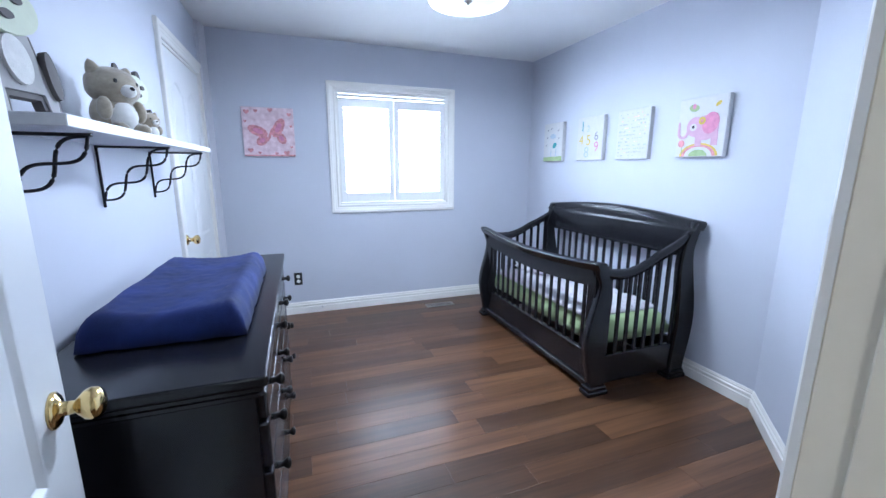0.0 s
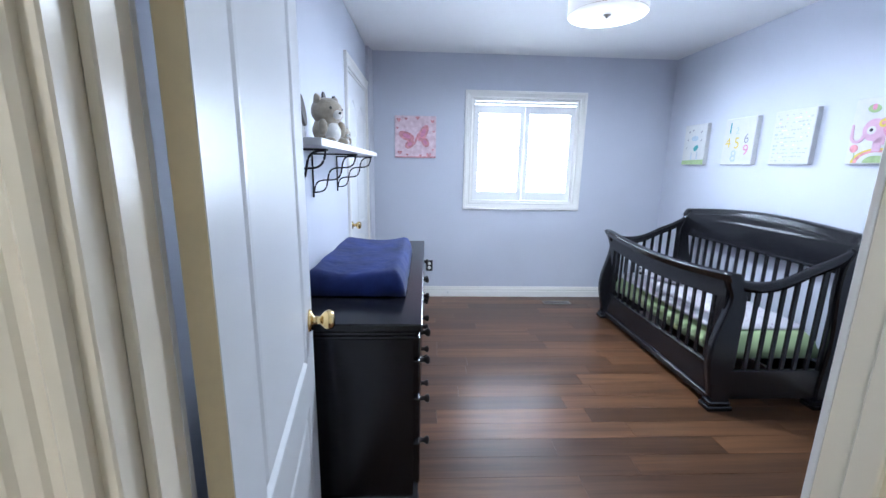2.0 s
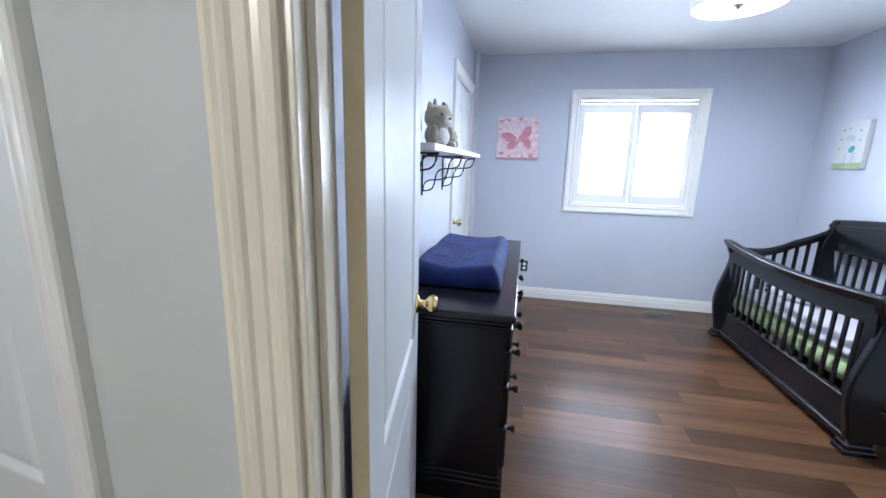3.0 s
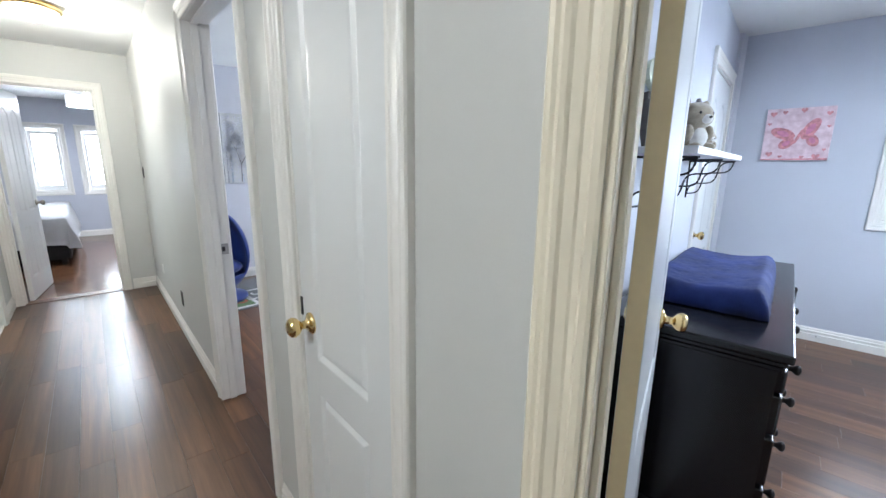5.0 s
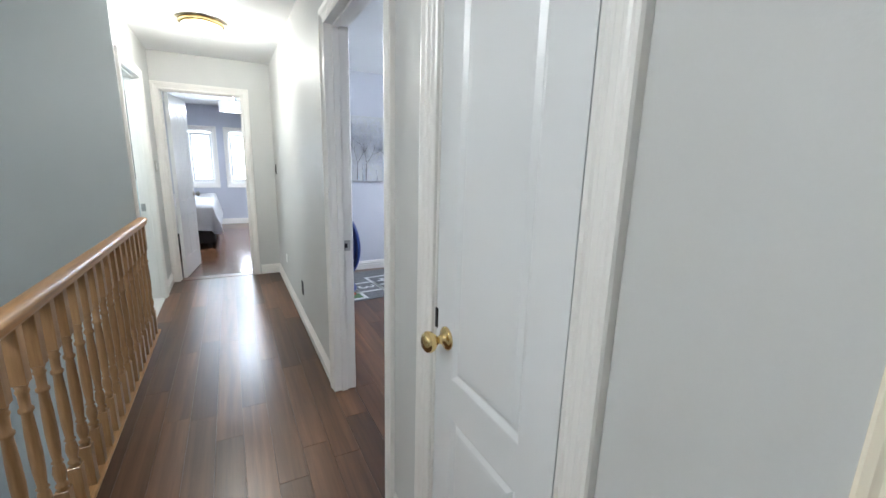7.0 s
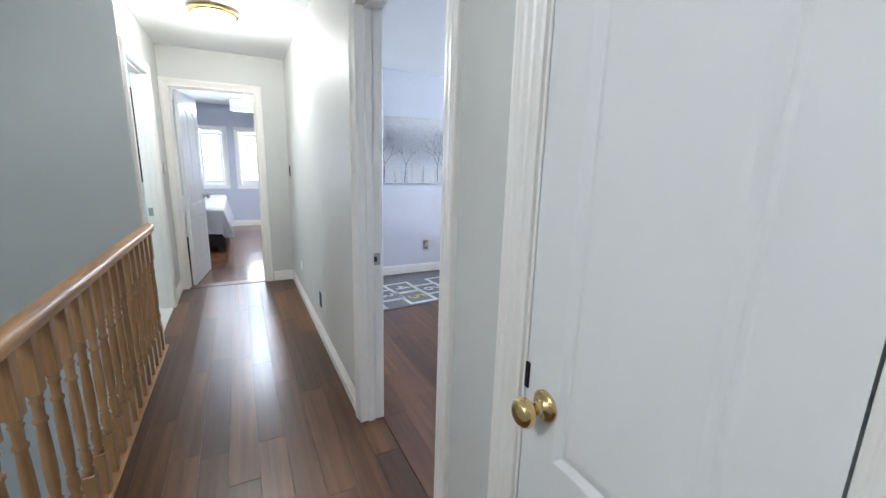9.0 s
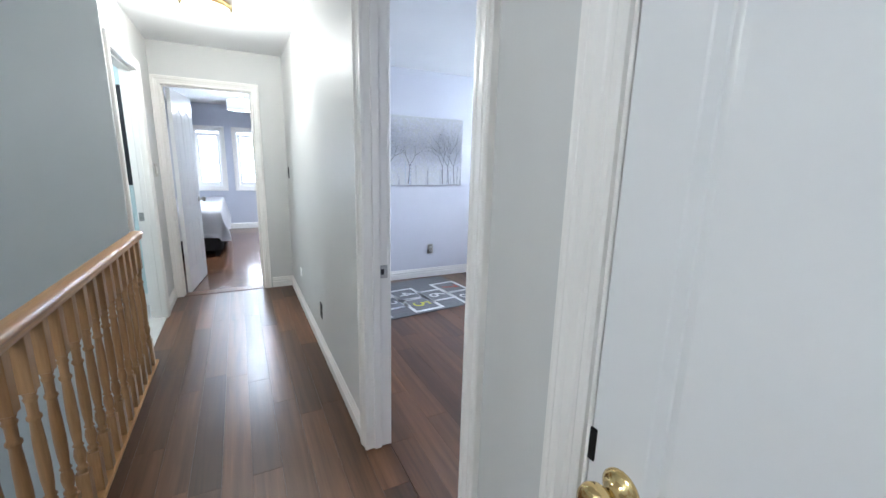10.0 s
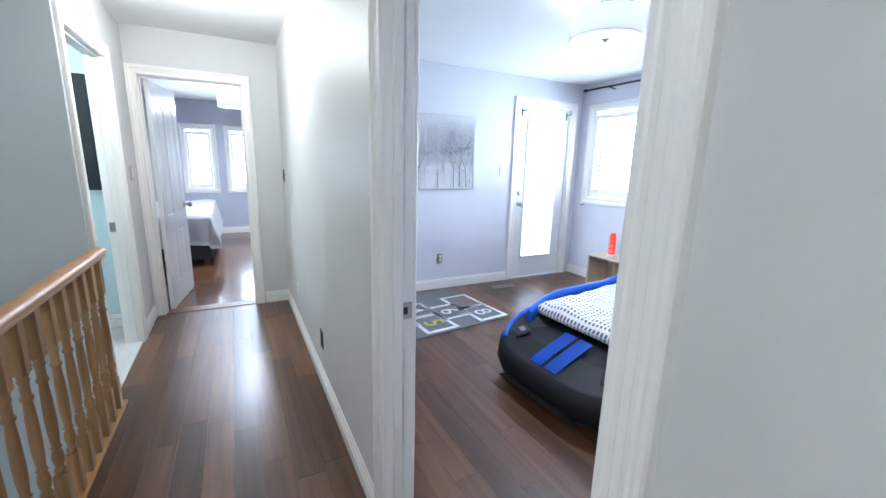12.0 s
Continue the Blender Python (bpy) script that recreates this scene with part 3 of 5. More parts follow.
# ---- windows and doors ----
def shuttered_window(name, m, x0, x1, z0, z1, panels, label, louvre=True, depth=0.10, st=0.036, rb=0.085, rt=0.055):
    """Casing, lining, glass and white louvred shutters; the wall's room face is local y=0, the room lies at -y."""
    w = thing(name, m, label, "window", kind="structure")
    frame_casing(w, x0, x1, z1, 0.0, -1, "window_frame", z0, True)
    t = 0.018
    for q in ((x0, x0 + t, z0, z1), (x1 - t, x1, z0, z1), (x0 + t, x1 - t, z0, z0 + t), (x0 + t, x1 - t, z1 - t, z1)):
        bm = bmesh.new()
        box(bm, q[0], q[1], 0.0, depth + 0.03, q[2], q[3])
        part("window_lining", bm, "trim", w)
    bm = bmesh.new()
    box(bm, x0 + t, x1 - t, depth + 0.022, depth + 0.026, z0 + t, z1 - t)
    pane = part("pane", bm, "glass", w, "clear window pane")
    pane.visible_shadow = False
    # a slim head rail, then the hinged shutter leaves
    bm = bmesh.new()
    box(bm, x0 + t, x1 - t, 0.006, 0.030, z1 - t - 0.028, z1 - t - 0.004, 0.002)
    part("head_rail", bm, "trim", w)
    n = panels
    pw = (x1 - x0 - 2 * t) / n
    for k in range(n):
        a, b = x0 + t + k * pw + 0.002, x0 + t + (k + 1) * pw - 0.002
        c, d = z0 + t + 0.002, z1 - t - 0.034
        bm = bmesh.new()
        for q in ((a, a + st, c, d), (b - st, b, c, d), (a + st, b - st, c, c + rb), (a + st, b - st, d - rt, d)):
            box(bm, q[0], q[1], 0.012, 0.038, q[2], q[3], 0.002)
        leaf = part("shutter", bm, "shutter", w, "white painted shutter leaf")
        if louvre:
            zz = c + rb + 0.03
            while zz < d - rt - 0.02:
                bm = bmesh.new()
                box(bm, a + st, b - st, -0.028, 0.028, -0.004, 0.004, 0.003, pose(0, 0.026, zz, -12))
                part("slat", bm, "trim", leaf)
                zz += 0.058
    return w


shuttered_window("window_1", ROOM @ pose(0, NY1, 0), 1.078, 2.118, 1.005, 1.998, 2, "white framed window with two louvred shutters glowing with daylight", st=0.046, rb=0.085, rt=0.080)
shuttered_window("window_2", pose(0, RY1, 0), RX0 - 0.15 + 0.36, RX0 - 0.15 + 1.75, 1.03, 2.08, 2, "white framed bedroom window with louvred shutters glowing with daylight")
shuttered_window("window_3", pose(FX, 0, 0, 0, 0, 90), 0.135, 0.555, 0.84, 1.915, 1, "white framed bedroom window with louvred shutter glowing with daylight", st=0.045, rb=0.08, rt=0.06)
shuttered_window("window_4", pose(FX, 0, 0, 0, 0, 90), 0.83, 1.25, 0.84, 1.915, 1, "white framed bedroom window with louvred shutter glowing with daylight", st=0.045, rb=0.08, rt=0.06)

# nursery door, swung open into the room
d = thing("door_1", DOORWAY, "white moulded nursery door standing open beside the dresser", "door", kind="structure")
frame_casing(d, -0.012, DW + 0.012, 2.044, -0.105, -1, mat="cream")
frame_casing(d, 0.0, DW, 2.032, 0.0, 1)
jambs(d, -0.018, DW + 0.018, 2.05, -0.105, 0.0, -0.075, "cream")
leaf = panel_leaf("door_leaf", d, 0.725, 2.02, pose(0.011, 0.010, 0, 0, 0, 92.2), [(0.125, 0.60, 0.20, 0.70), (0.125, 0.60, 0.82, 1.86)], thick=0.029)
bm = bmesh.new()
box(bm, -0.0015, 0.0, -0.028, -0.001, 0.01, 2.018)
part("leaf_edge", bm, "door_edge", leaf, "unpainted cream door edge")
knob(leaf, 0.665, -0.029, 0.92, -1)
knob(leaf, 0.665, 0.0, 0.92, 1)
# nursery closet door, shut
d = thing("door_2", ROOM @ pose(NX0, 0, 0, 0, 0, 90), "white moulded closet door, shut, with brass knob", "door", kind="structure")
frame_casing(d, 3.987, 4.904, 2.018, 0.0, -1)
jambs(d, 3.987, 4.904, 2.018, 0.0, 0.10)
leaf = panel_leaf("door_leaf", d, 0.877, 1.995, pose(4.008 + 0.877, 0.004, 0, 0, 0, 180), [(0.11, 0.40, 0.22, 0.72), (0.48, 0.77, 0.22, 0.72), (0.11, 0.40, 0.86, 1.84), (0.48, 0.77, 0.86, 1.84)])
knob(leaf, 0.82, 0.0, 0.90, 1)

# hall closet door, shut
d = thing("door_3", pose(0, HY, 0), "white moulded narrow hall closet door, shut", "door", kind="structure")
frame_casing(d, -0.543, -0.044, 2.032, 0.0, -1)
jambs(d, -0.555, -0.037, 2.048, 0.0, 0.105)
leaf = panel_leaf("door_leaf", d, 0.476, 2.02, pose(-0.0585, 0.003, 0, 0, 0, 180), [(0.100, 0.384, 0.18, 0.690), (0.100, 0.384, 0.800, 1.86)], arch=False)
knob(leaf, 0.414, 0.0, 0.905, 1)
bm = bmesh.new()
box(bm, 0.466, 0.4785, 0.0, 0.004, 0.915, 0.972, 0.001)
part("latch_plate", bm, "knob_dark", leaf, "dark latch plate on the door edge")

# doorway to the boy's room (its door stands out of sight)
d = thing("door_4", pose(0, HY, 0), "white trimmed doorway with steel strike plate", "doorway", kind="structure")
frame_casing(d, -1.809, -0.925, 2.032, 0.0, -1)
frame_casing(d, -1.809, -0.925, 2.032, 0.105, 1)
jambs(d, -1.827, -0.907, 2.048, 0.0, 0.105, 0.03)
bm = bmesh.new()
box(bm, -1.809, -1.8065, 0.056, 0.100, 0.865, 0.925, 0.0005)
pl = part("strike_plate", bm, "steel", d, "steel strike plate")
bm = bmesh.new()
box(bm, -1.8065, -1.8060, 0.068, 0.084, 0.882, 0.908)
part("latch_hole", bm, "black", pl, "dark latch hole")

# far bedroom door, open
d = thing("door_5", pose(HX0, 0, 0, 0, 0, 90), "white moulded bedroom door standing open", "door", kind="structure")
frame_casing(d, 0.24, 0.98, 2.032, 0.0, -1)
frame_casing(d, 0.24, 0.98, 2.032, 0.105, 1)
jambs(d, 0.222, 0.998, 2.048, 0.0, 0.105, 0.03)
leaf = panel_leaf("door_leaf", d, 0.725, 2.02, pose(0.262, 0.108, 0, 0, 0, 82), [(0.11, 0.32, 0.22, 0.72), (0.40, 0.61, 0.22, 0.72), (0.11, 0.32, 0.86, 1.86), (0.40, 0.61, 0.86, 1.86)])
knob(leaf, 0.665, -0.035, 0.92, -1, "nickel")
bm = bmesh.new()
box(bm, 0.24, 0.98, -0.01, 0.12, 0.0, 0.006, 0.002)
part("threshold", bm, "walnut", d, "dark wooden threshold strip")

# bathroom doorway
d = thing("door_6", pose(SX, BY, 0, 0, 0, 180), "white trimmed bathroom doorway with steel strike plate", "doorway", kind="structure")
frame_casing(d, 0.091, 0.859, 2.032, 0.0, -1)
jambs(d, 0.075, 0.875, 2.048, 0.0, 0.11, 0.03)
bm = bmesh.new()
box(bm, 0.8545, 0.857, 0.066, 0.100, 0.86, 0.93, 0.0005)
part("strike_plate", bm, "steel", d, "steel strike plate")
bm = bmesh.new()
box(bm, 0.093, 0.857, 0.0, 0.11, 0.0, 0.012, 0.003)
part("threshold", bm, "tile", d, "pale stone threshold")

# glazed garden door
d = thing("door_7", pose(RX0, 0, 0, 0, 0, 90), "white glazed garden door bright with daylight", "door", kind="structure")
frame_casing(d, 3.87, 4.68, 2.10, 0.0, -1)
jambs(d, 3.87, 4.68, 2.10, 0.0, 0.15)
bm = bmesh.new()
for q in ((3.888, 4.03, 0.01, 2.08), (4.53, 4.662, 0.01, 2.08), (4.03, 4.53, 0.01, 0.26), (4.03, 4.53, 1.94, 2.08)):
    box(bm, q[0], q[1], 0.03, 0.075, q[2], q[3], 0.001)
leaf = part("door_leaf", bm, "door", d, "white painted glazed door leaf")
bm = bmesh.new()
for q in ((4.015, 4.04, 0.25, 1.955), (4.52, 4.545, 0.25, 1.955), (4.04, 4.52, 0.25, 0.275), (4.04, 4.52, 1.93, 1.955)):
    box(bm, q[0], q[1], 0.018, 0.03, q[2], q[3], 0.004)
part("glazing_bead", bm, "door", leaf)
bm = bmesh.new()
box(bm, 4.03, 4.53, 0.05, 0.055, 0.26, 1.94)
pane = part("pane", bm, "glass", leaf, "clear door glass")
pane.visible_shadow = False
knob(leaf, 3.955, 0.03, 0.94, -1, "nickel", 0.03)
bm = bmesh.new()
lathe(bm, [(0.028, 0), (0.028, 0.008), (0.02, 0.016), (0, 0.018)], 18, pose(3.95, 0.03, 1.07, 90))
part("deadbolt", bm, "nickel", leaf, "nickel deadbolt")

# ---- nursery furniture ----


def dresser():
    """Long dark chest of drawers; local x from the wall (0) to the front, y along its length."""
    D, L, H = 0.52, 1.48, 0.843
    t = thing("dresser", ROOM @ pose(0.088, 2.27, 0), "espresso-stained wooden dresser with dark round knobs against the wall", "dresser")
    bm = bmesh.new()
    box(bm, 0, D - 0.02, 0.015, L - 0.015, 0.07, H - 0.06, 0.002)
    part("body", bm, "espresso", t)
    bm = bmesh.new()
    box(bm, -0.005, D + 0.012, -0.005, L + 0.005, H - 0.028, H, 0.006, seg=2)
    part("top", bm, "espresso", t)
    bm = bmesh.new()
    box(bm, 0, D, 0.004, L - 0.004, H - 0.045, H - 0.028, 0.004)
    box(bm, 0, D - 0.008, 0.009, L - 0.009, H - 0.062, H - 0.045, 0.004)
    part("cornice", bm, "espresso", t)
    bm = bmesh.new()
    for i, (o, z0, z1) in enumerate(((0.004, 0.155, 0.172), (0.010, 0.135, 0.155), (0.015, 0.045, 0.135))):
        box(bm, 0, D - 0.018 + o, 0.012 - o, L - 0.012 + o, z0, z1, 0.003)
    part("base_moulding", bm, "espresso", t)
    for y0, y1 in ((0.0, 0.16), (L - 0.16, L)):
        for x0, x1 in ((0.0, 0.12), (D - 0.12, D)):
            bm = bmesh.new()
            prism(bm, [(0, 0), (0.07, 0), (0.085, 0.02), (0.12, 0.045), (0, 0.045)] if x0 < 0.1 else [(0.12, 0), (0.05, 0), (0.035, 0.02), (0, 0.045), (0.12, 0.045)], y0, y1, pose(x0, 0, 0))
            part("foot", bm, "espresso", t)
    rows = [(0.19, 0.365), (0.38, 0.545), (0.56, 0.69), (0.70, 0.775)]
    for z0, z1 in rows:
        for y0, y1 in ((0.045, L / 2 - 0.008), (L / 2 + 0.008, L - 0.045)):
            bm = bmesh.new()
            box(bm, D - 0.03, D + 0.004, y0, y1, z0, z1, 0.007, seg=2)
            dr = part("drawer", bm, "espresso", t)
            for ky in (y0 + 0.13, y1 - 0.13):
                bm = bmesh.new()
                lathe(bm, [(0.013, 0), (0.010, 0.004), (0.008, 0.014), (0.013, 0.020), (0.017, 0.026), (0.016, 0.033), (0.008, 0.037), (0, 0.038)], 14, pose(D + 0.003, ky, (z0 + z1) / 2, 0, 90, 0))
                part("knob", bm, "knob_dark", dr, "dark round drawer knob")
    return t


dresser()


def changing_pad():
    """Contoured pad under a crumpled plush cover."""
    bm = bmesh.new()
    W, L, H, nx, ny = 0.41, 0.84, 0.115, 44, 84
    def top(u, v):
        dip = 0.030 * (1 - min(1, abs(2 * u - 1) ** 2.4))
        n = noise.noise(Vector((u * 3, v * 4, 0.3))) * 0.007 - abs(noise.noise(Vector((u * 16 + v * 9, v * 22 - u * 12, 1.7)))) * 0.006
        return H - dip + n
    grid = {}
    for i in range(nx + 1):
        for j in range(ny + 1):
            u, v = i / nx, j / ny
            e = min(u, 1 - u, v * L / W, (1 - v) * L / W)
            r = 0.13
            z = top(u, v)
            if e < r:
                z = 0.004 + (z - 0.004) * math.sin(math.pi / 2 * e / r) ** 0.55
            puff = noise.noise(Vector((u * 8, v * 12, 4.0))) * 0.006
            grid[i, j] = bm.verts.new(((u - 0.5) * W + puff * (u - 0.5) * 2, (v - 0.5) * L + puff, z))
    for i in range(nx):
        for j in range(ny):
            bm.faces.new((grid[i, j], grid[i + 1, j], grid[i + 1, j + 1], grid[i, j + 1])).smooth = True
    border = [grid[i, 0] for i in range(nx + 1)] + [grid[nx, j] for j in range(1, ny + 1)] + [grid[i, ny] for i in range(nx - 1, -1, -1)] + [grid[0, j] for j in range(ny - 1, 0, -1)]
    bm.faces.new(list(reversed(border)))
    return single("changing_pad", bm, "navy", ROOM @ pose(0.345, 2.96, 0.843), "navy blue plush covered changing pad lying on the dresser", "changing pad")


changing_pad()


def crib():
    """Sleigh crib; local x from the front (0) to the wall, y along its length."""
    D, L = 0.76, 1.50
    t = thing("crib", ROOM @ pose(2.262, 3.020, 0), "espresso-stained sleigh crib with slatted sides against the wall", "crib")

    def post(x, height, sign, y):
        n = 22
        knots = [(0.0, 0.0), (0.35, 0.032), (0.80, -0.012), (1.0, 0.036)]

        def outward(u):
            for (u0, v0), (u1, v1) in zip(knots, knots[1:]):
                if u <= u1:
                    return v0 + (v1 - v0) * (1 - math.cos(math.pi * (u - u0) / (u1 - u0))) / 2
            return knots[-1][1]

        c = [(outward(k / n), 0.05 + (height - 0.05) * k / n) for k in range(n + 1)]
        w = lambda u: 0.100 + 0.030 * math.sin(math.pi * min(1, u * 1.2)) - 0.045 * u ** 2
        left = [(x - sign * a - w(k / n) / 2, z) for k, (a, z) in enumerate(c)]
        right = [(x - sign * a + w(k / n) / 2, z) for k, (a, z) in enumerate(c)]
        bm = bmesh.new()
        prism(bm, left + right[::-1], y - 0.028, y + 0.028, smooth=True)
        bmesh.ops.bevel(bm, geom=[e for e in bm.edges if len(e.link_faces) == 2 and e.calc_face_angle(0) > 1.2], offset=0.006, segments=2, affect="EDGES")
        p = part("post", bm, "espresso", t)
        bm = bmesh.new()
        box(bm, x - 0.078, x + 0.070, y - 0.045, y + 0.045, 0.0, 0.03, 0.006)
        box(bm, x - 0.066, x + 0.060, y - 0.038, y + 0.038, 0.03, 0.055, 0.006)
        part("foot", bm, "espresso", p)

    FH, BH = 0.82, 1.03
    for y in (0.035, L - 0.035):
        post(0.065, FH - 0.012, 1, y)
        post(D - 0.065, BH - 0.016, -1, y)

    def rail(y0, y1, x, top, drop, thick, name, sag=0.0, lean=0.0):
        """A board across in y whose top edge sags or arches."""
        bm = bmesh.new()
        n = 18
        rows = []
        for k in range(n + 1):
            u = k / n
            zt = top - sag * math.sin(math.pi * u)
            zb = zt - drop if sag >= 0 else top - drop
            y = y0 + (y1 - y0) * u
            rows.append([bm.verts.new(q) for q in ((x - thick / 2, y, zb), (x - thick / 2 - lean, y, zt - 0.012), (x - lean - thick * 0.3, y, zt), (x - lean + thick * 0.3, y, zt), (x + thick / 2 - lean, y, zt - 0.012), (x + thick / 2, y, zb))])
        for a, b in zip(rows, rows[1:]):
            for i in range(6):
                bm.faces.new((a[i], a[(i + 1) % 6], b[(i + 1) % 6], b[i])).smooth = i in (1, 2, 3)
        bm.faces.new(rows[0])
        bm.faces.new(list(reversed(rows[-1])))
        return part(name, bm, "espresso", t)

    def slats(pts, z0, ztop, w, d):
        for x, y, zt in pts:
            bm = bmesh.new()
            box(bm, x - w / 2, x + w / 2, y - d / 2, y + d / 2, z0, zt, 0.003)
            part("slat", bm, "espresso", t)

    # front
    rail(-0.008, L + 0.008, 0.040, FH, 0.05, 0.066, "front_rail", 0.045, 0.022)
    rail(0.05, L - 0.05, 0.046, FH - 0.045, 0.110, 0.040, "front_panel", 0.045)
    bm = bmesh.new()
    box(bm, 0.036, 0.064, 0.06, L - 0.06, 0.06, 0.235, 0.004)
    part("lower_board", bm, "espresso", t)
    bm = bmesh.new()
    box(bm, 0.020, 0.070, 0.03, L - 0.03, 0.035, 0.075, 0.006)
    part("base_rail", bm, "espresso", t)
    for y0, y1, z0, z1 in ((0.10, L - 0.10, 0.235, 0.255), (0.10, L - 0.10, 0.655, 0.672)):
        bm = bmesh.new()
        box(bm, 0.028, 0.060, y0, y1, z0, z1, 0.005)
        part("bead", bm, "espresso", t)
    for y in (0.085, L - 0.085):
        bm = bmesh.new()
        box(bm, 0.030, 0.062, y - 0.036, y + 0.036, 0.23, 0.70, 0.004)
        part("stile", bm, "espresso", t)
    n = 15
    slats([(0.048, 0.115 + (L - 0.23) * (k + 0.5) / n, 0.69) for k in range(n)], 0.24, 0.7, 0.014, 0.026)
    # back
    rail(-0.008, L + 0.008, D - 0.035, BH - 0.01, 0.055, 0.070, "head_rail", -0.05, -0.025)
    rail(0.05, L - 0.05, D - 0.050, BH - 0.05, 0.17, 0.030, "head_panel", -0.05)
    bm = bmesh.new()
    box(bm, D - 0.075, D - 0.045, 0.10, L - 0.10, 0.795, 0.815, 0.005)
    part("bead", bm, "espresso", t)
    bm = bmesh.new()
    box(bm, D - 0.066, D - 0.036, 0.05, L - 0.05, 0.06, 0.25, 0.004)
    part("lower_board", bm, "espresso", t)
    slats([(D - 0.052, 0.115 + (L - 0.23) * (k + 0.5) / n, 0.83) for k in range(n)], 0.24, 0.83, 0.014, 0.026)
    # ends
    for y in (0.035, L - 0.035):
        bm = bmesh.new()
        rows = []
        m = 16
        curve = lambda u: FH - 0.035 - 0.03 * math.sin(math.pi * min(1, u * 1.6)) + (BH - FH - 0.03) * u ** 2.2
        for k in range(m + 1):
            u = k / m
            x = 0.05 + (D - 0.10) * u
            z = curve(u)
            rows.append([bm.verts.new(q) for q in ((x, y - 0.016, z - 0.062), (x, y - 0.02, z - 0.01), (x, y, z), (x, y + 0.02, z - 0.01), (x, y + 0.016, z - 0.062))])
        for a, b in zip(rows, rows[1:]):
            for i in range(5):
                bm.faces.new((a[i], a[(i + 1) % 5], b[(i + 1) % 5], b[i])).smooth = True
        bm.faces.new(rows[0])
        bm.faces.new(list(reversed(rows[-1])))
        part("end_rail", bm, "espresso", t)
        bm = bmesh.new()
        box(bm, 0.06, D - 0.06, y - 0.014, y + 0.014, 0.06, 0.24, 0.004)
        part("lower_board", bm, "espresso", t)
        ns = 8
        slats([(0.085 + (D - 0.17) * (k + 0.5) / ns, y, curve((0.085 + (D - 0.17) * (k + 0.5) / ns - 0.05) / (D - 0.1)) - 0.05) for k in range(ns)], 0.23, 0.8, 0.026, 0.014)
    return t


crib()


def soft_slab(name, m, W, L, H, mat, label, category, wave=0.006, r=0.03, droop=0.0):
    """A mattress or folded cloth with rounded, uneven edges."""
    bm = bmesh.new()
    nx, ny = 22, 40
    grid = {}
    for i in range(nx + 1):
        for j in range(ny + 1):
            u, v = i / nx, j / ny
            e = min(u * W, (1 - u) * W, v * L, (1 - v) * L)
            z = H + wave * noise.noise(Vector((u * W * 9, v * L * 9, H * 31)))
            if e < r:
                z = z - (z - H * 0.35) * (1 - e / r) ** 2
            grid[i, j] = bm.verts.new((u * W, v * L, z))
    base = {}
    for i in range(nx):
        for j in range(ny):
            bm.faces.new((grid[i, j], grid[i + 1, j], grid[i + 1, j + 1], grid[i, j + 1])).smooth = True
    border = [(i, 0) for i in range(nx + 1)] + [(nx, j) for j in range(1, ny + 1)] + [(i, ny) for i in range(nx - 1, -1, -1)] + [(0, j) for j in range(ny - 1, 0, -1)]
    low = [bm.verts.new((grid[k].co.x, grid[k].co.y, -droop)) for k in border]
    n = len(border)
    for k in range(n):
        bm.faces.new((grid[border[(k + 1) % n]], grid[border[k]], low[k], low[(k + 1) % n])).smooth = True
    bm.faces.new(low)
    return single(name, bm, mat, m, label, category)


soft_slab("crib_mattress", ROOM @ pose(2.275 + 0.075, 3.035 + 0.07, 0.285), 0.61, 1.36, 0.135, "sheet", "crib mattress in a plain green fitted sheet", "mattress", 0.004, 0.06)


# ---- lamps ----
def drum_lamp(m, label, radius=0.21, height=0.15, z=2.10):
    t = thing("ceiling_lamp", m, label, "ceiling lamp")
    bm = bmesh.new()
    seg = 40
    lathe(bm, [(radius - 0.004, z), (radius, z + 0.004), (radius, z + height)], seg)
    bmesh.ops.delete(bm, geom=[f for f in bm.faces if len(f.verts) > 4], context="FACES_ONLY")
    part("shade", bm, "shade", t, "white glowing fabric drum shade")
    bm = bmesh.new()
    lathe(bm, [(0.0, z + 0.004), (radius * 0.6, z + 0.006), (radius - 0.006, z + 0.012)], seg)
    part("diffuser", bm, "shade", t, "white glowing diffuser disc")
    for zz in (z + 0.002, z + height - 0.006):
        bm = bmesh.new()
        lathe(bm, [(radius + 0.001, zz), (radius + 0.003, zz + 0.002), (radius + 0.001, zz + 0.004)], seg)
        bmesh.ops.delete(bm, geom=[f for f in bm.faces if len(f.verts) > 4], context="FACES_ONLY")
        part("ring", bm, "nickel", t, "thin nickel ring")
    bm = bmesh.new()
    lathe(bm, [(0.0, z - 0.016), (0.008, z - 0.012), (0.010, z - 0.004), (0.022, z + 0.001), (0.022, z + 0.003)], 16)
    part("finial", bm, "nickel", t, "small nickel finial")
    bm = bmesh.new()
    lathe(bm, [(0.010, z + 0.01), (0.010, CEIL - 0.02), (0.060, CEIL - 0.018), (0.062, CEIL)], 20)
    part("stem", bm, "nickel", t, "nickel stem and ceiling plate")
    return t


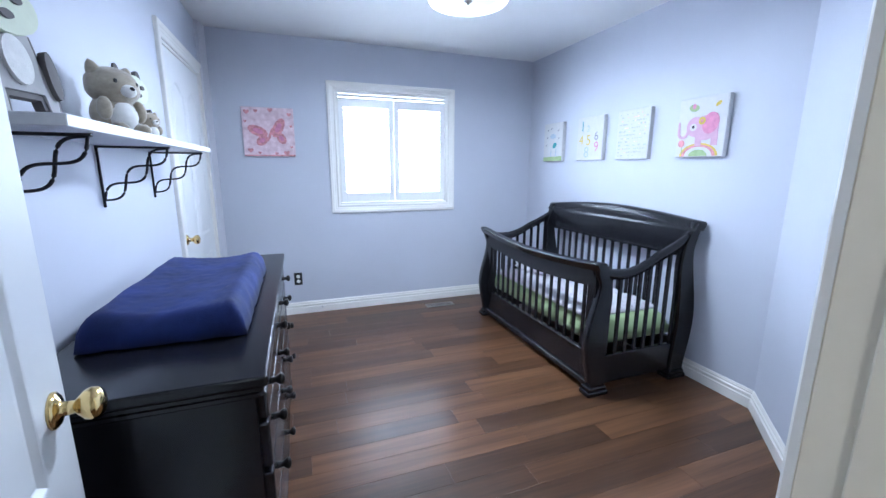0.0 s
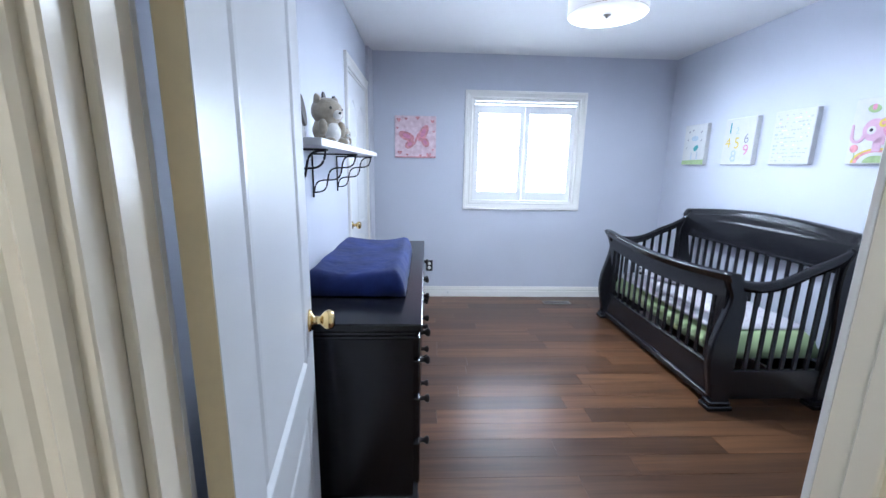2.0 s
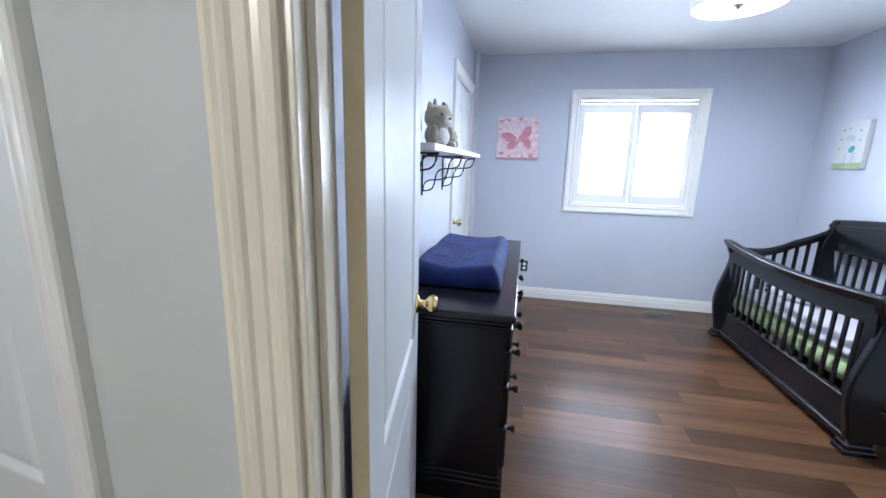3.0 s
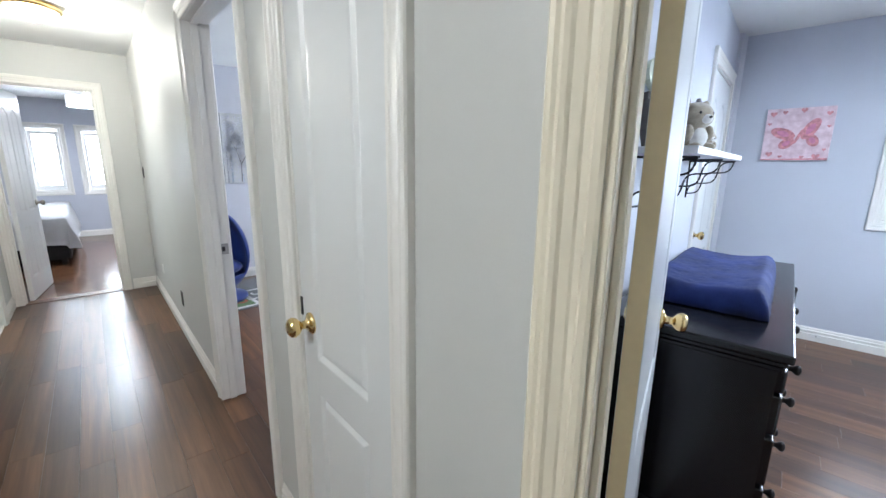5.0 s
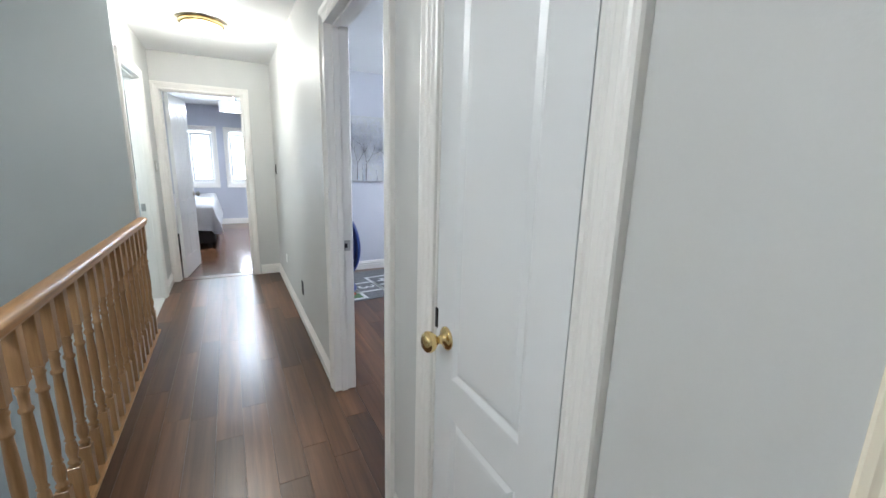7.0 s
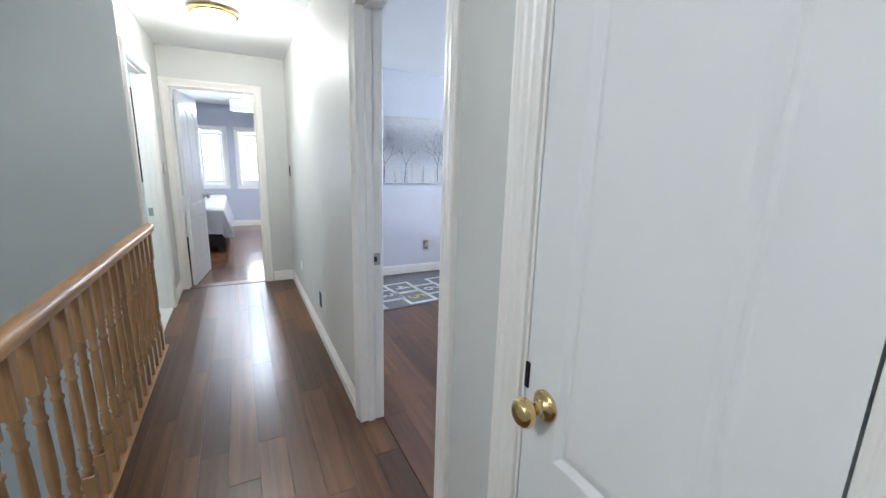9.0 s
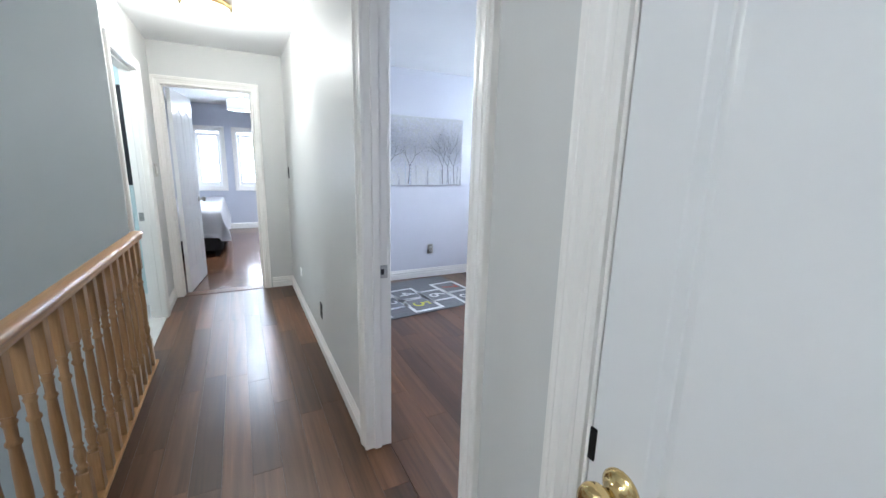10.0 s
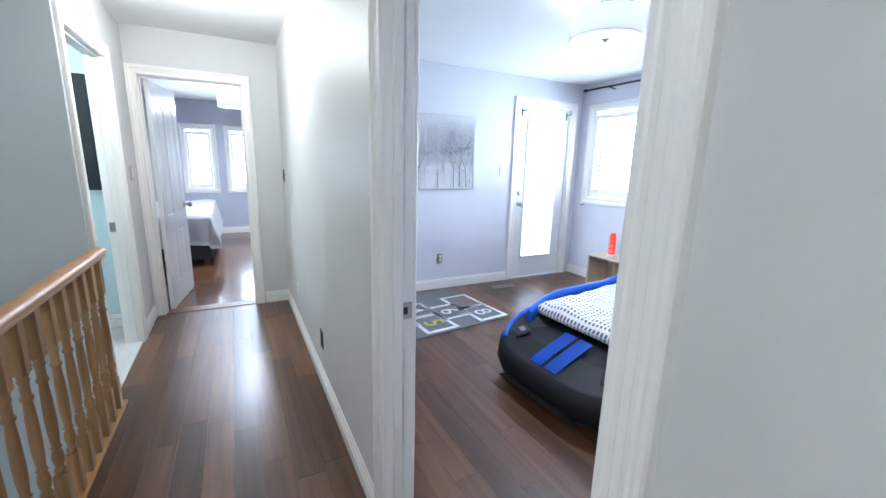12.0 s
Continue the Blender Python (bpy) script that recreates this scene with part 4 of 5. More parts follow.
drum_lamp(ROOM @ pose(1.62, 3.42, 0), "white drum ceiling lamp with nickel finial, lit", z=2.185)
drum_lamp(pose(-2.50, 2.94, 0), "white drum ceiling lamp with nickel finial, lit", 0.205, z=2.155)
drum_lamp(pose(-7.15, 0.95, 0), "white drum ceiling lamp, lit")
t = thing("ceiling_lamp", pose(-3.47, 0.705, 0), "flush brass-rimmed ceiling lamp with glowing bowl", "ceiling lamp")
bm = bmesh.new()
lathe(bm, [(0.145, CEIL - 0.045), (0.158, CEIL - 0.038), (0.160, CEIL - 0.022), (0.150, CEIL - 0.008), (0.135, CEIL)], 36)
part("rim", bm, "brass", t, "pale brass rim")
bm = bmesh.new()
lathe(bm, [(0.0, CEIL - 0.105), (0.05, CEIL - 0.101), (0.095, CEIL - 0.085), (0.125, CEIL - 0.064), (0.142, CEIL - 0.040)], 36)
part("bowl", bm, "shade_warm", t, "white glowing glass bowl")


# ---- stair railing ----
def railing():
    t = thing("stair_railing", pose(0, 0.205, 0), "honey oak stair railing with turned balusters", "railing")
    x0, x1 = SX + 0.03, 0.75
    prof = [(-0.024, 0.862), (-0.028, 0.874), (-0.026, 0.882), (-0.033, 0.889), (-0.034, 0.900), (-0.026, 0.910), (0, 0.915), (0.026, 0.910), (0.034, 0.900), (0.033, 0.889), (0.026, 0.882), (0.028, 0.874), (0.024, 0.862)]
    bm = bmesh.new()
    a = [bm.verts.new((x0, y, z)) for y, z in prof]
    b = [bm.verts.new((x1, y, z)) for y, z in prof]
    for i in range(len(prof)):
        bm.faces.new((a[i], a[(i + 1) % len(prof)], b[(i + 1) % len(prof)], b[i])).smooth = True
    bm.faces.new(a)
    bm.faces.new(list(reversed(b)))
    part("handrail", bm, "rail_oak", t, "rounded honey oak handrail")
    bm = bmesh.new()
    box(bm, x0, x1, -0.045, 0.030, 0.0, 0.018, 0.005)
    part("shoe_rail", bm, "rail_oak", t, "honey oak floor strip")
    bm = bmesh.new()
    s = 0.021
    box(bm, -s, s, -s, s, 0.018, 0.20, 0.002)
    lathe(bm, [(0.019, 0.200), (0.012, 0.208), (0.019, 0.215), (0.019, 0.222), (0.012, 0.230), (0.017, 0.250), (0.0195, 0.272), (0.016, 0.298), (0.011, 0.306), (0.018, 0.313), (0.0125, 0.322), (0.0165, 0.37), (0.018, 0.43), (0.0165, 0.51), (0.0135, 0.580), (0.019, 0.589), (0.019, 0.596), (0.0135, 0.604), (0.0145, 0.645), (0.0185, 0.655), (0.0145, 0.663), (0.019, 0.680)], 14)
    box(bm, -s, s, -s, s, 0.680, 0.864, 0.002)
    me = finish("baluster", bm, "oak")
    x = -3.187
    while x < x1:
        ob = new("baluster", me)
        ob.parent, ob.matrix_basis = t, pose(x, 0, 0)
        x += 0.127
    return t


railing()

# ---- nursery: shelf, toys, pictures, bedding, fittings ----


def shelf():
    t = thing("wall_shelf", ROOM @ pose(NX0, 2.31, 1.405), "white wall shelf on three black scrolled iron brackets", "shelf")
    bm = bmesh.new()
    box(bm, 0, 0.235, 0, 1.40, 0, 0.025, 0.002)
    part("board", bm, "white", t, "white laminate shelf board")
    for y in (0.13, 0.72, 1.26):
        br = new("bracket")
        br.parent, br.matrix_basis = t, pose(0, y, 0)
        tagged(br, "black scrolled iron bracket")
        bm = bmesh.new()
        tube(bm, [(0.006, 0, -0.215), (0.006, 0, -0.004)], 0.0045)
        part("upright", bm, "iron", br)
        bm = bmesh.new()
        tube(bm, [(0.004, 0, -0.007), (0.222, 0, -0.007)], 0.0045)
        part("arm", bm, "iron", br)
        a, b = Vector((0.008, 0, -0.190)), Vector((0.215, 0, -0.010))
        w = (b - a).normalized()
        n = Vector((-w.z, 0, w.x))
        for sgn in (1, -1):
            bm = bmesh.new()
            tube(bm, [a + (b - a) * (k / 36) + n * (sgn * 0.024 * math.sin(3 * math.pi * k / 36)) + Vector((0, sgn * 0.003, 0)) for k in range(37)], 0.0042)
            part("scroll", bm, "iron", br)
    return t


shelf()
SHELF_Z = 1.430


def plush_animal(m, size, coat, belly, label, ears=True, hood=False):
    """A seated soft toy; it faces local +x."""
    t = thing("plush_toy", m, label, "plush toy")
    s = size
    bm = bmesh.new()
    blob(bm, 0, 0, 0.30 * s, 0.26 * s, 0.30 * s, 0.30 * s, 18, 12, 0.06)
    part("torso", bm, coat, t)
    bm = bmesh.new()
    blob(bm, 0.10 * s, 0, 0.27 * s, 0.20 * s, 0.23 * s, 0.24 * s, 16, 10, 0.04)
    part("belly", bm, belly, t)
    bm = bmesh.new()
    blob(bm, 0.04 * s, 0, 0.68 * s, 0.30 * s, 0.34 * s, 0.28 * s, 20, 14, 0.05)
    head = part("head", bm, coat, t)
    bm = bmesh.new()
    blob(bm, 0.30 * s, 0, 0.62 * s, 0.09 * s, 0.12 * s, 0.09 * s, 14, 9)
    part("muzzle", bm, belly, head)
    bm = bmesh.new()
    blob(bm, 0.385 * s, 0, 0.645 * s, 0.025 * s, 0.038 * s, 0.028 * s, 10, 7)
    part("nose", bm, "black", head)
    for y in (-1, 1):
        bm = bmesh.new()
        blob(bm, 0.285 * s, y * 0.15 * s, 0.73 * s, 0.022 * s, 0.034 * s, 0.036 * s, 10, 7)
        part("eye", bm, "black", head)
        if ears:
            bm = bmesh.new()
            lathe(bm, [(0.10 * s, 0), (0.085 * s, 0.05 * s), (0.05 * s, 0.12 * s), (0.0, 0.16 * s)], 12, pose(0.02 * s, y * 0.22 * s, 0.86 * s, -y * 22))
            part("ear", bm, coat, head)
        bm = bmesh.new()
        blob(bm, 0.16 * s, y * 0.26 * s, 0.36 * s, 0.10 * s, 0.09 * s, 0.16 * s, 12, 8, 0.05)
        part("arm", bm, coat, t)
        bm = bmesh.new()
        blob(bm, 0.26 * s, y * 0.17 * s, 0.09 * s, 0.15 * s, 0.10 * s, 0.09 * s, 12, 8, 0.05)
        part("leg", bm, coat, t)
    return t


plush_animal(ROOM @ pose(0.170, 2.955, SHELF_Z, 0, 0, -32), 0.222, "plush_grey", "plush_white", "seated grey-beige plush bear with white belly on the shelf")
plush_animal(ROOM @ pose(0.205, 3.16, SHELF_Z, 0, 0, -35), 0.105, "plush", "plush_white", "small tan and white plush toy on the shelf")


def cutout_figure(m, h, label):
    """A layered painted-wood animal board on legs; it faces local +x and leans against the wall."""
    t = thing("wooden_animal", m, label, "wooden figure")

    def oval(cy, cz, ry, rz, n=22, squash=1.0):
        return [(cy + ry * math.cos(2 * math.pi * k / n), cz + rz * math.sin(2 * math.pi * k / n) * squash) for k in range(n)]

    turn = Matrix.Rotation(radians(90), 4, "Z")
    bm = bmesh.new()
    prism(bm, [(-0.26 * h, 0), (-0.14 * h, 0), (-0.12 * h, 0.16 * h), (0.12 * h, 0.16 * h), (0.14 * h, 0), (0.26 * h, 0), (0.29 * h, 0.20 * h), (0.22 * h, 0.42 * h), (0.20 * h, 0.60 * h), (-0.20 * h, 0.60 * h), (-0.22 * h, 0.42 * h), (-0.29 * h, 0.20 * h)], -0.012, 0.012, turn)
    part("body_board", bm, "taupe", t, "taupe painted body board")
    bm = bmesh.new()
    prism(bm, [(-0.22 * h, 0), (-0.17 * h, 0), (-0.15 * h, 0.20 * h), (0.15 * h, 0.20 * h), (0.17 * h, 0), (0.22 * h, 0), (0.25 * h, 0.20 * h), (0.18 * h, 0.42 * h), (0.16 * h, 0.60 * h), (-0.16 * h, 0.60 * h), (-0.18 * h, 0.42 * h), (-0.25 * h, 0.20 * h)], -0.018, -0.012, turn)
    part("body_panel", bm, "taupe_light", t, "pale taupe raised panel")
    bm = bmesh.new()
    prism(bm, oval(0, 0.40 * h, 0.10 * h, 0.16 * h), -0.026, -0.018, turn)
    part("belly", bm, "plush_white", t, "ribbed white belly patch")
    bm = bmesh.new()
    prism(bm, oval(0, 0.76 * h, 0.27 * h, 0.20 * h), -0.030, -0.010, turn)
    part("face", bm, "cream_green", t, "pale green painted face")
    for y in (-1, 1):
        bm = bmesh.new()
        prism(bm, oval(y * 0.11 * h, 0.80 * h, 0.045 * h, 0.03 * h, 14), -0.036, -0.030, turn)
        part("eye", bm, "taupe", t)
        bm = bmesh.new()
        prism(bm, oval(y * 0.25 * h, 0.92 * h, 0.07 * h, 0.16 * h, 16), -0.006, 0.010, turn)
        part("ear", bm, "taupe", t)
        bm = bmesh.new()
        prism(bm, oval(y * 0.24 * h, 0.34 * h, 0.045 * h, 0.17 * h, 16), -0.030, -0.012, turn)
        part("arm", bm, "taupe", t)
    bm = bmesh.new()
    prism(bm, oval(0, 0.68 * h, 0.05 * h, 0.03 * h, 14), -0.036, -0.030, turn)
    part("snout", bm, "taupe", t)
    return t


cutout_figure(ROOM @ pose(0.130, 2.565, SHELF_Z, 0, -9, -14), 0.345, "layered taupe wooden animal figure with pale green face")
cutout_figure(ROOM @ pose(0.115, 3.36, SHELF_Z, 0, -5, -12), 0.275, "layered taupe wooden animal figure with pale green face")


def circle(cx, cz, rx, rz=None, n=24, turn=0.0, a0=0.0, a1=360.0):
    rz = rx if rz is None else rz
    c, s = math.cos(radians(turn)), math.sin(radians(turn))
    full = a1 - a0 >= 360
    out = []
    for k in range(n if full else n + 1):
        a = radians(a0 + (a1 - a0) * k / n)
        u, v = rx * math.cos(a), rz * math.sin(a)
        out.append((cx + u * c - v * s, cz + u * s + v * c))
    return out


def arc(cx, cz, r0, r1, a0, a1, n=20):
    return circle(cx, cz, r1, r1, n, 0, a0, a1) + circle(cx, cz, r0, r0, n, 0, a0, a1)[::-1]


def heart(cx, cz, r):
    return [(cx + r * math.sin(a) ** 3, cz + r * (0.81 * math.cos(a) - 0.31 * math.cos(2 * a) - 0.12 * math.cos(3 * a) - 0.06 * math.cos(4 * a))) for a in [2 * math.pi * k / 22 for k in range(22)]]


def picture(m, w, h, depth, mat, label, group=""):
    """A stretched canvas; wall at local y=0, painted face at -depth, centre of its foot at the origin."""
    t = thing("wall_canvas", m, label, "canvas print", group)
    bm = bmesh.new()
    box(bm, -w / 2, w / 2, -depth, 0, 0, h, 0.003)
    part("canvas", bm, mat, t)
    return t


def paint(t, name, outline, depth, mat, layer=1):
    bm = bmesh.new()
    prism(bm, outline, -depth - 0.0006 * layer, -depth + 0.001)
    return part(name, bm, mat, t)


def letters(t, name, text, x, y, z, size, mat, m=None):
    """Lettering in the built-in font as a thin mesh, standing in the local xz plane."""
    cu = bpy.data.curves.new(name, "FONT")
    cu.body, cu.size, cu.extrude, cu.align_x, cu.align_y = text, size, 0.0005, "CENTER", "CENTER"
    tmp = bpy.data.objects.new(name, cu)
    scene.collection.objects.link(tmp)
    bpy.context.view_layer.update()
    me = bpy.data.meshes.new_from_object(tmp.evaluated_get(bpy.context.evaluated_depsgraph_get()))
    bpy.data.objects.remove(tmp)
    me.materials.clear()
    me.materials.append(MAT[mat])
    ob = new(name, me)
    ob.parent = t
    ob.matrix_basis = m if m is not None else pose(x, y, z, 90)
    return ob


# butterfly picture by the window
t = picture(ROOM @ pose(0.523, NY1, 1.427), 0.40, 0.395, 0.03, "canvas_pink", "square pink canvas print of a red butterfly with hearts")
for k, (cx, cz, rx, rz, rot) in enumerate(((0.075, 0.235, 0.040, 0.085, -28), (-0.085, 0.205, 0.080, 0.040, -22), (0.095, 0.150, 0.034, 0.050, 30), (-0.055, 0.130, 0.052, 0.036, 40))):
    paint(t, "wing", circle(cx, cz, rx, rz, 24, rot), 0.03, "rose", 1)
    paint(t, "wing_spot", circle(cx, cz, rx * 0.5, rz * 0.5, 18, rot), 0.03, "hot_pink", 2)
paint(t, "butterfly_body", circle(0.01, 0.18, 0.010, 0.060, 16, -20), 0.03, "rose", 3)
for cx, cz, r in ((-0.16, 0.355, 0.022), (-0.09, 0.365, 0.016), (0.02, 0.375, 0.02), (0.165, 0.345, 0.018), (0.175, 0.25, 0.012), (-0.15, 0.05, 0.022), (-0.08, 0.03, 0.014), (0.13, 0.03, 0.024), (0.17, 0.08, 0.012), (0.05, 0.025, 0.014), (-0.175, 0.28, 0.013)):
    paint(t, "heart", heart(cx, cz, r), 0.03, "rose")
paint(t, "edge_band", [(-0.197, 0.004), (0.197, 0.004), (0.197, 0.018), (-0.197, 0.012)], 0.03, "rose")

EAST = 0.035


def east_picture(y, w, label):
    return picture(ROOM @ pose(NX1, y, 1.405, 0, 0, -90), w, 0.350, EAST, "canvas", label, "canvas prints over the crib")


t = east_picture(4.61, 0.29, "small white canvas print with a pale green animal")
paint(t, "grass", [(-0.143, 0.004), (0.143, 0.004), (0.143, 0.045), (-0.143, 0.040)], EAST, "green")
paint(t, "animal_body", circle(0.01, 0.13, 0.055, 0.035), EAST, "canvas")
paint(t, "leaf", circle(0.03, 0.145, 0.032, 0.024, 18, 30), EAST, "teal", 2)
for cx in (-0.03, 0.045):
    paint(t, "leg", [(cx, 0.045), (cx + 0.014, 0.045), (cx + 0.012, 0.12), (cx + 0.002, 0.12)], EAST, "sky_blue")
paint(t, "cloud", circle(0.0, 0.23, 0.045, 0.022), EAST, "sky_blue")
for cx, cz in ((-0.08, 0.29), (-0.03, 0.30), (0.08, 0.28), (-0.09, 0.22), (0.09, 0.21), (-0.10, 0.15)):
    paint(t, "leaf", circle(cx, cz, 0.012, 0.007, 12, 40), EAST, "grey_ink")

t = east_picture(4.10, 0.31, "white canvas print of coloured numbers")
for ch, cx, cz, s, mt in (("1", -0.09, 0.275, 0.115, "teal"), ("2", -0.02, 0.255, 0.07, "sky_blue"), ("4", -0.10, 0.165, 0.11, "yellow"), ("5", -0.01, 0.16, 0.12, "yellow"), ("6", 0.08, 0.19, 0.10, "grey_ink"), ("9", 0.085, 0.105, 0.11, "hot_pink"), ("8", -0.03, 0.062, 0.125, "sky_blue")):
    letters(t, "number", ch, cx, -EAST - 0.0008, cz, s, mt)

t = east_picture(3.645, 0.30, "white canvas print covered in small pale letters")
rnd = random.Random(4)
for r in range(13):
    x = -0.13
    while x < 0.115:
        w = rnd.uniform(0.008, 0.026)
        if rnd.random() < 0.75:
            z = 0.022 + r * 0.0245
            hgt = rnd.uniform(0.004, 0.011)
            paint(t, "text_bar", [(x, z), (x + w, z), (x + w, z + hgt), (x, z + hgt)], EAST, rnd.choice(("sky_blue", "pale_ink", "pale_ink", "sky_blue", "canvas_pink", "canvas_pink", "pale_ink")))
        x += w + rnd.uniform(0.004, 0.010)

t = east_picture(3.118, 0.31, "white canvas print of a pink elephant on a rainbow hill")
for k, (r, mt) in enumerate(((0.125, "yellow"), (0.110, "rose"), (0.090, "canvas"), (0.062, "green"))):
    paint(t, "hill", circle(0.0, 0.006, r, r * 0.62, 24, 0, 0, 180), EAST, mt, k + 1)
paint(t, "elephant_body", circle(0.03, 0.170, 0.085, 0.072), EAST, "pale_pink", 5)
for cx in (-0.025, 0.075):
    paint(t, "elephant_leg", [(cx, 0.066), (cx + 0.04, 0.066), (cx + 0.038, 0.15), (cx - 0.002, 0.15)], EAST, "pale_pink", 5)
paint(t, "elephant_head", circle(-0.035, 0.180, 0.055, 0.058), EAST, "pale_pink", 6)
paint(t, "trunk", arc(-0.112, 0.150, 0.022, 0.038, 180, 370), EAST, "pale_pink", 6)
paint(t, "trunk", [(-0.150, 0.148), (-0.134, 0.148), (-0.140, 0.215), (-0.150, 0.215)], EAST, "pale_pink", 6)
paint(t, "ear", circle(0.062, 0.195, 0.050, 0.062, 24, -15), EAST, "hot_pink", 7)
paint(t, "flower", circle(0.008, 0.212, 0.022), EAST, "yellow", 8)
paint(t, "flower_heart", circle(0.008, 0.212, 0.010), EAST, "rose", 9)
paint(t, "eye_white", circle(-0.045, 0.178, 0.022), EAST, "canvas", 8)
paint(t, "pupil", circle(-0.045, 0.180, 0.009), EAST, "black", 9)
paint(t, "bird", circle(-0.055, 0.292, 0.034, 0.022, 18, -10), EAST, "green", 2)
paint(t, "bird_wing", circle(-0.055, 0.300, 0.012, 0.016), EAST, "hot_pink", 3)
paint(t, "small_butterfly", circle(0.095, 0.300, 0.020, 0.010, 16, 35), EAST, "yellow", 2)
paint(t, "blossom", circle(-0.118, 0.085, 0.022), EAST, "rose", 3)
paint(t, "stem", [(-0.112, 0.02), (-0.106, 0.02), (-0.112, 0.075), (-0.116, 0.075)], EAST, "green", 2)


# quilt over the crib mattress, in patchwork
def quilt_material():
    mat = MAT["linen"].copy()
    mat.name = "printed_quilt"
    nt = mat.node_tree
    b = nt.nodes["Principled BSDF"]
    tc = nt.nodes.new("ShaderNodeTexCoord")
    vor = nt.nodes.new("ShaderNodeTexVoronoi")
    vor.inputs["Scale"].default_value = 42
    nt.links.new(tc.outputs["Object"], vor.inputs["Vector"])
    ramp = nt.nodes.new("ShaderNodeValToRGB")
    e = ramp.color_ramp.elements
    e[0].position, e[0].color = 0.16, (0.36, 0.28, 0.36, 1)
    e[1].position, e[1].color = 0.34, (0.60, 0.58, 0.62, 1)
    nt.links.new(vor.outputs["Distance"], ramp.inputs["Fac"])
    nt.links.new(ramp.outputs["Color"], b.inputs["Base Color"])
    return mat


MAT["quilt"] = quilt_material()
soft_slab("baby_quilt", ROOM @ pose(2.275 + 0.072, 3.035 + 0.16, 0.424), 0.58, 1.20, 0.030, "quilt", "white baby quilt with small pink print spread on the crib mattress", "quilt", 0.02, 0.03)
bm = bmesh.new()
blob(bm, 0, 0, 0.05, 0.17, 0.26, 0.055, 18, 10, 0.2)
single("crib_pillow", bm, "quilt", ROOM @ pose(2.275 + 0.40, 3.035 + 1.20, 0.445), "rumpled pale patterned cushion in the crib", "cushion")


# ---- small wall fittings ----
def outlet(m, plate, insert, label, category="outlet", switch=False, w=0.07, h=0.115):
    t = thing("light_switch" if switch else "wall_outlet", m, label, category)
    bm = bmesh.new()
    box(bm, -w / 2, w / 2, -0.006, 0, -h / 2, h / 2, 0.002)
    part("plate", bm, plate, t)
    for z in ((0.0,) if switch else (-0.022, 0.022)):
        bm = bmesh.new()
        if switch:
            box(bm, -0.016, 0.016, -0.010, -0.005, -0.032, 0.032, 0.002)
        else:
            lathe(bm, [(0.0165, 0), (0.0165, 0.003), (0.0, 0.003)], 18, pose(0, -0.005, z, 90))
        part("rocker" if switch else "socket", bm, insert, t)
    return t


outlet(ROOM @ pose(0.672, NY1, 0.335), "black", "plastic", "dark wall outlet plate with white sockets")
bm = bmesh.new()
box(bm, -0.028, 0.028, -0.004, 0, -0.014, 0.014, 0.002)
t = thing("cable_plate", ROOM @ pose(0.87, NY1 - 0.014, 0.05), "small white cable outlet on the baseboard", "cable outlet")
part("plate", bm, "plastic", t)
bm = bmesh.new()
lathe(bm, [(0.006, 0), (0.006, 0.008), (0, 0.008)], 10, pose(0, -0.004, 0, 90))
part("socket", bm, "steel", t)
outlet(pose(-2.98, HY, 0.315), "black", "black", "dark wall outlet plate low on the hall wall")
outlet(pose(-4.01, HY, 0.345), "plastic", "plastic", "small white phone outlet low on the hall wall", w=0.055, h=0.08)
outlet(pose(-4.60, HY, 1.255), "knob_dark", "black", "dark metal light switch plate on the hall wall", "light switch", True)
outlet(pose(-4.52, BY, 1.265, 0, 0, 180), "nickel", "plastic", "double metal light switch plate by the bathroom", "light switch", True, 0.115)
outlet(pose(RX0, 2.87, 0.35, 0, 0, 90), "nickel", "plastic", "metal wall outlet plate with white sockets")
outlet(pose(RX0, 3.66, 1.33, 0, 0, 90), "plastic", "plastic", "white light switch plate by the garden door", "light switch", True)


def floor_vent(m, label):
    t = thing("floor_vent", m, label, "floor vent")
    bm = bmesh.new()
    L, W = 0.28, 0.095
    for q in ((-L / 2, L / 2, -W / 2, -W / 2 + 0.014), (-L / 2, L / 2, W / 2 - 0.014, W / 2), (-L / 2, -L / 2 + 0.016, -W / 2 + 0.014, W / 2 - 0.014), (L / 2 - 0.016, L / 2, -W / 2 + 0.014, W / 2 - 0.014)):
        box(bm, *q, 0.0, 0.005)
    part("rim", bm, "steel", t)
    bm = bmesh.new()
    box(bm, -L / 2 + 0.016, L / 2 - 0.016, -W / 2 + 0.014, W / 2 - 0.014, 0.0, 0.0015)
    part("backing", bm, "black", t)
    for k in range(22):
        bm = bmesh.new()
        x = -L / 2 + 0.022 + k * 0.0112
        box(bm, x, x + 0.004, -W / 2 + 0.014, W / 2 - 0.014, 0.0015, 0.0042)
        part("slat", bm, "steel", t)
    return t


floor_vent(ROOM @ pose(1.98, 4.87, 0.0), "metal floor vent set in the planks by the wall")
floor_vent(pose(-4.27, 3.61, 0.0, 0, 0, 90), "metal floor vent set in the planks by the garden door")

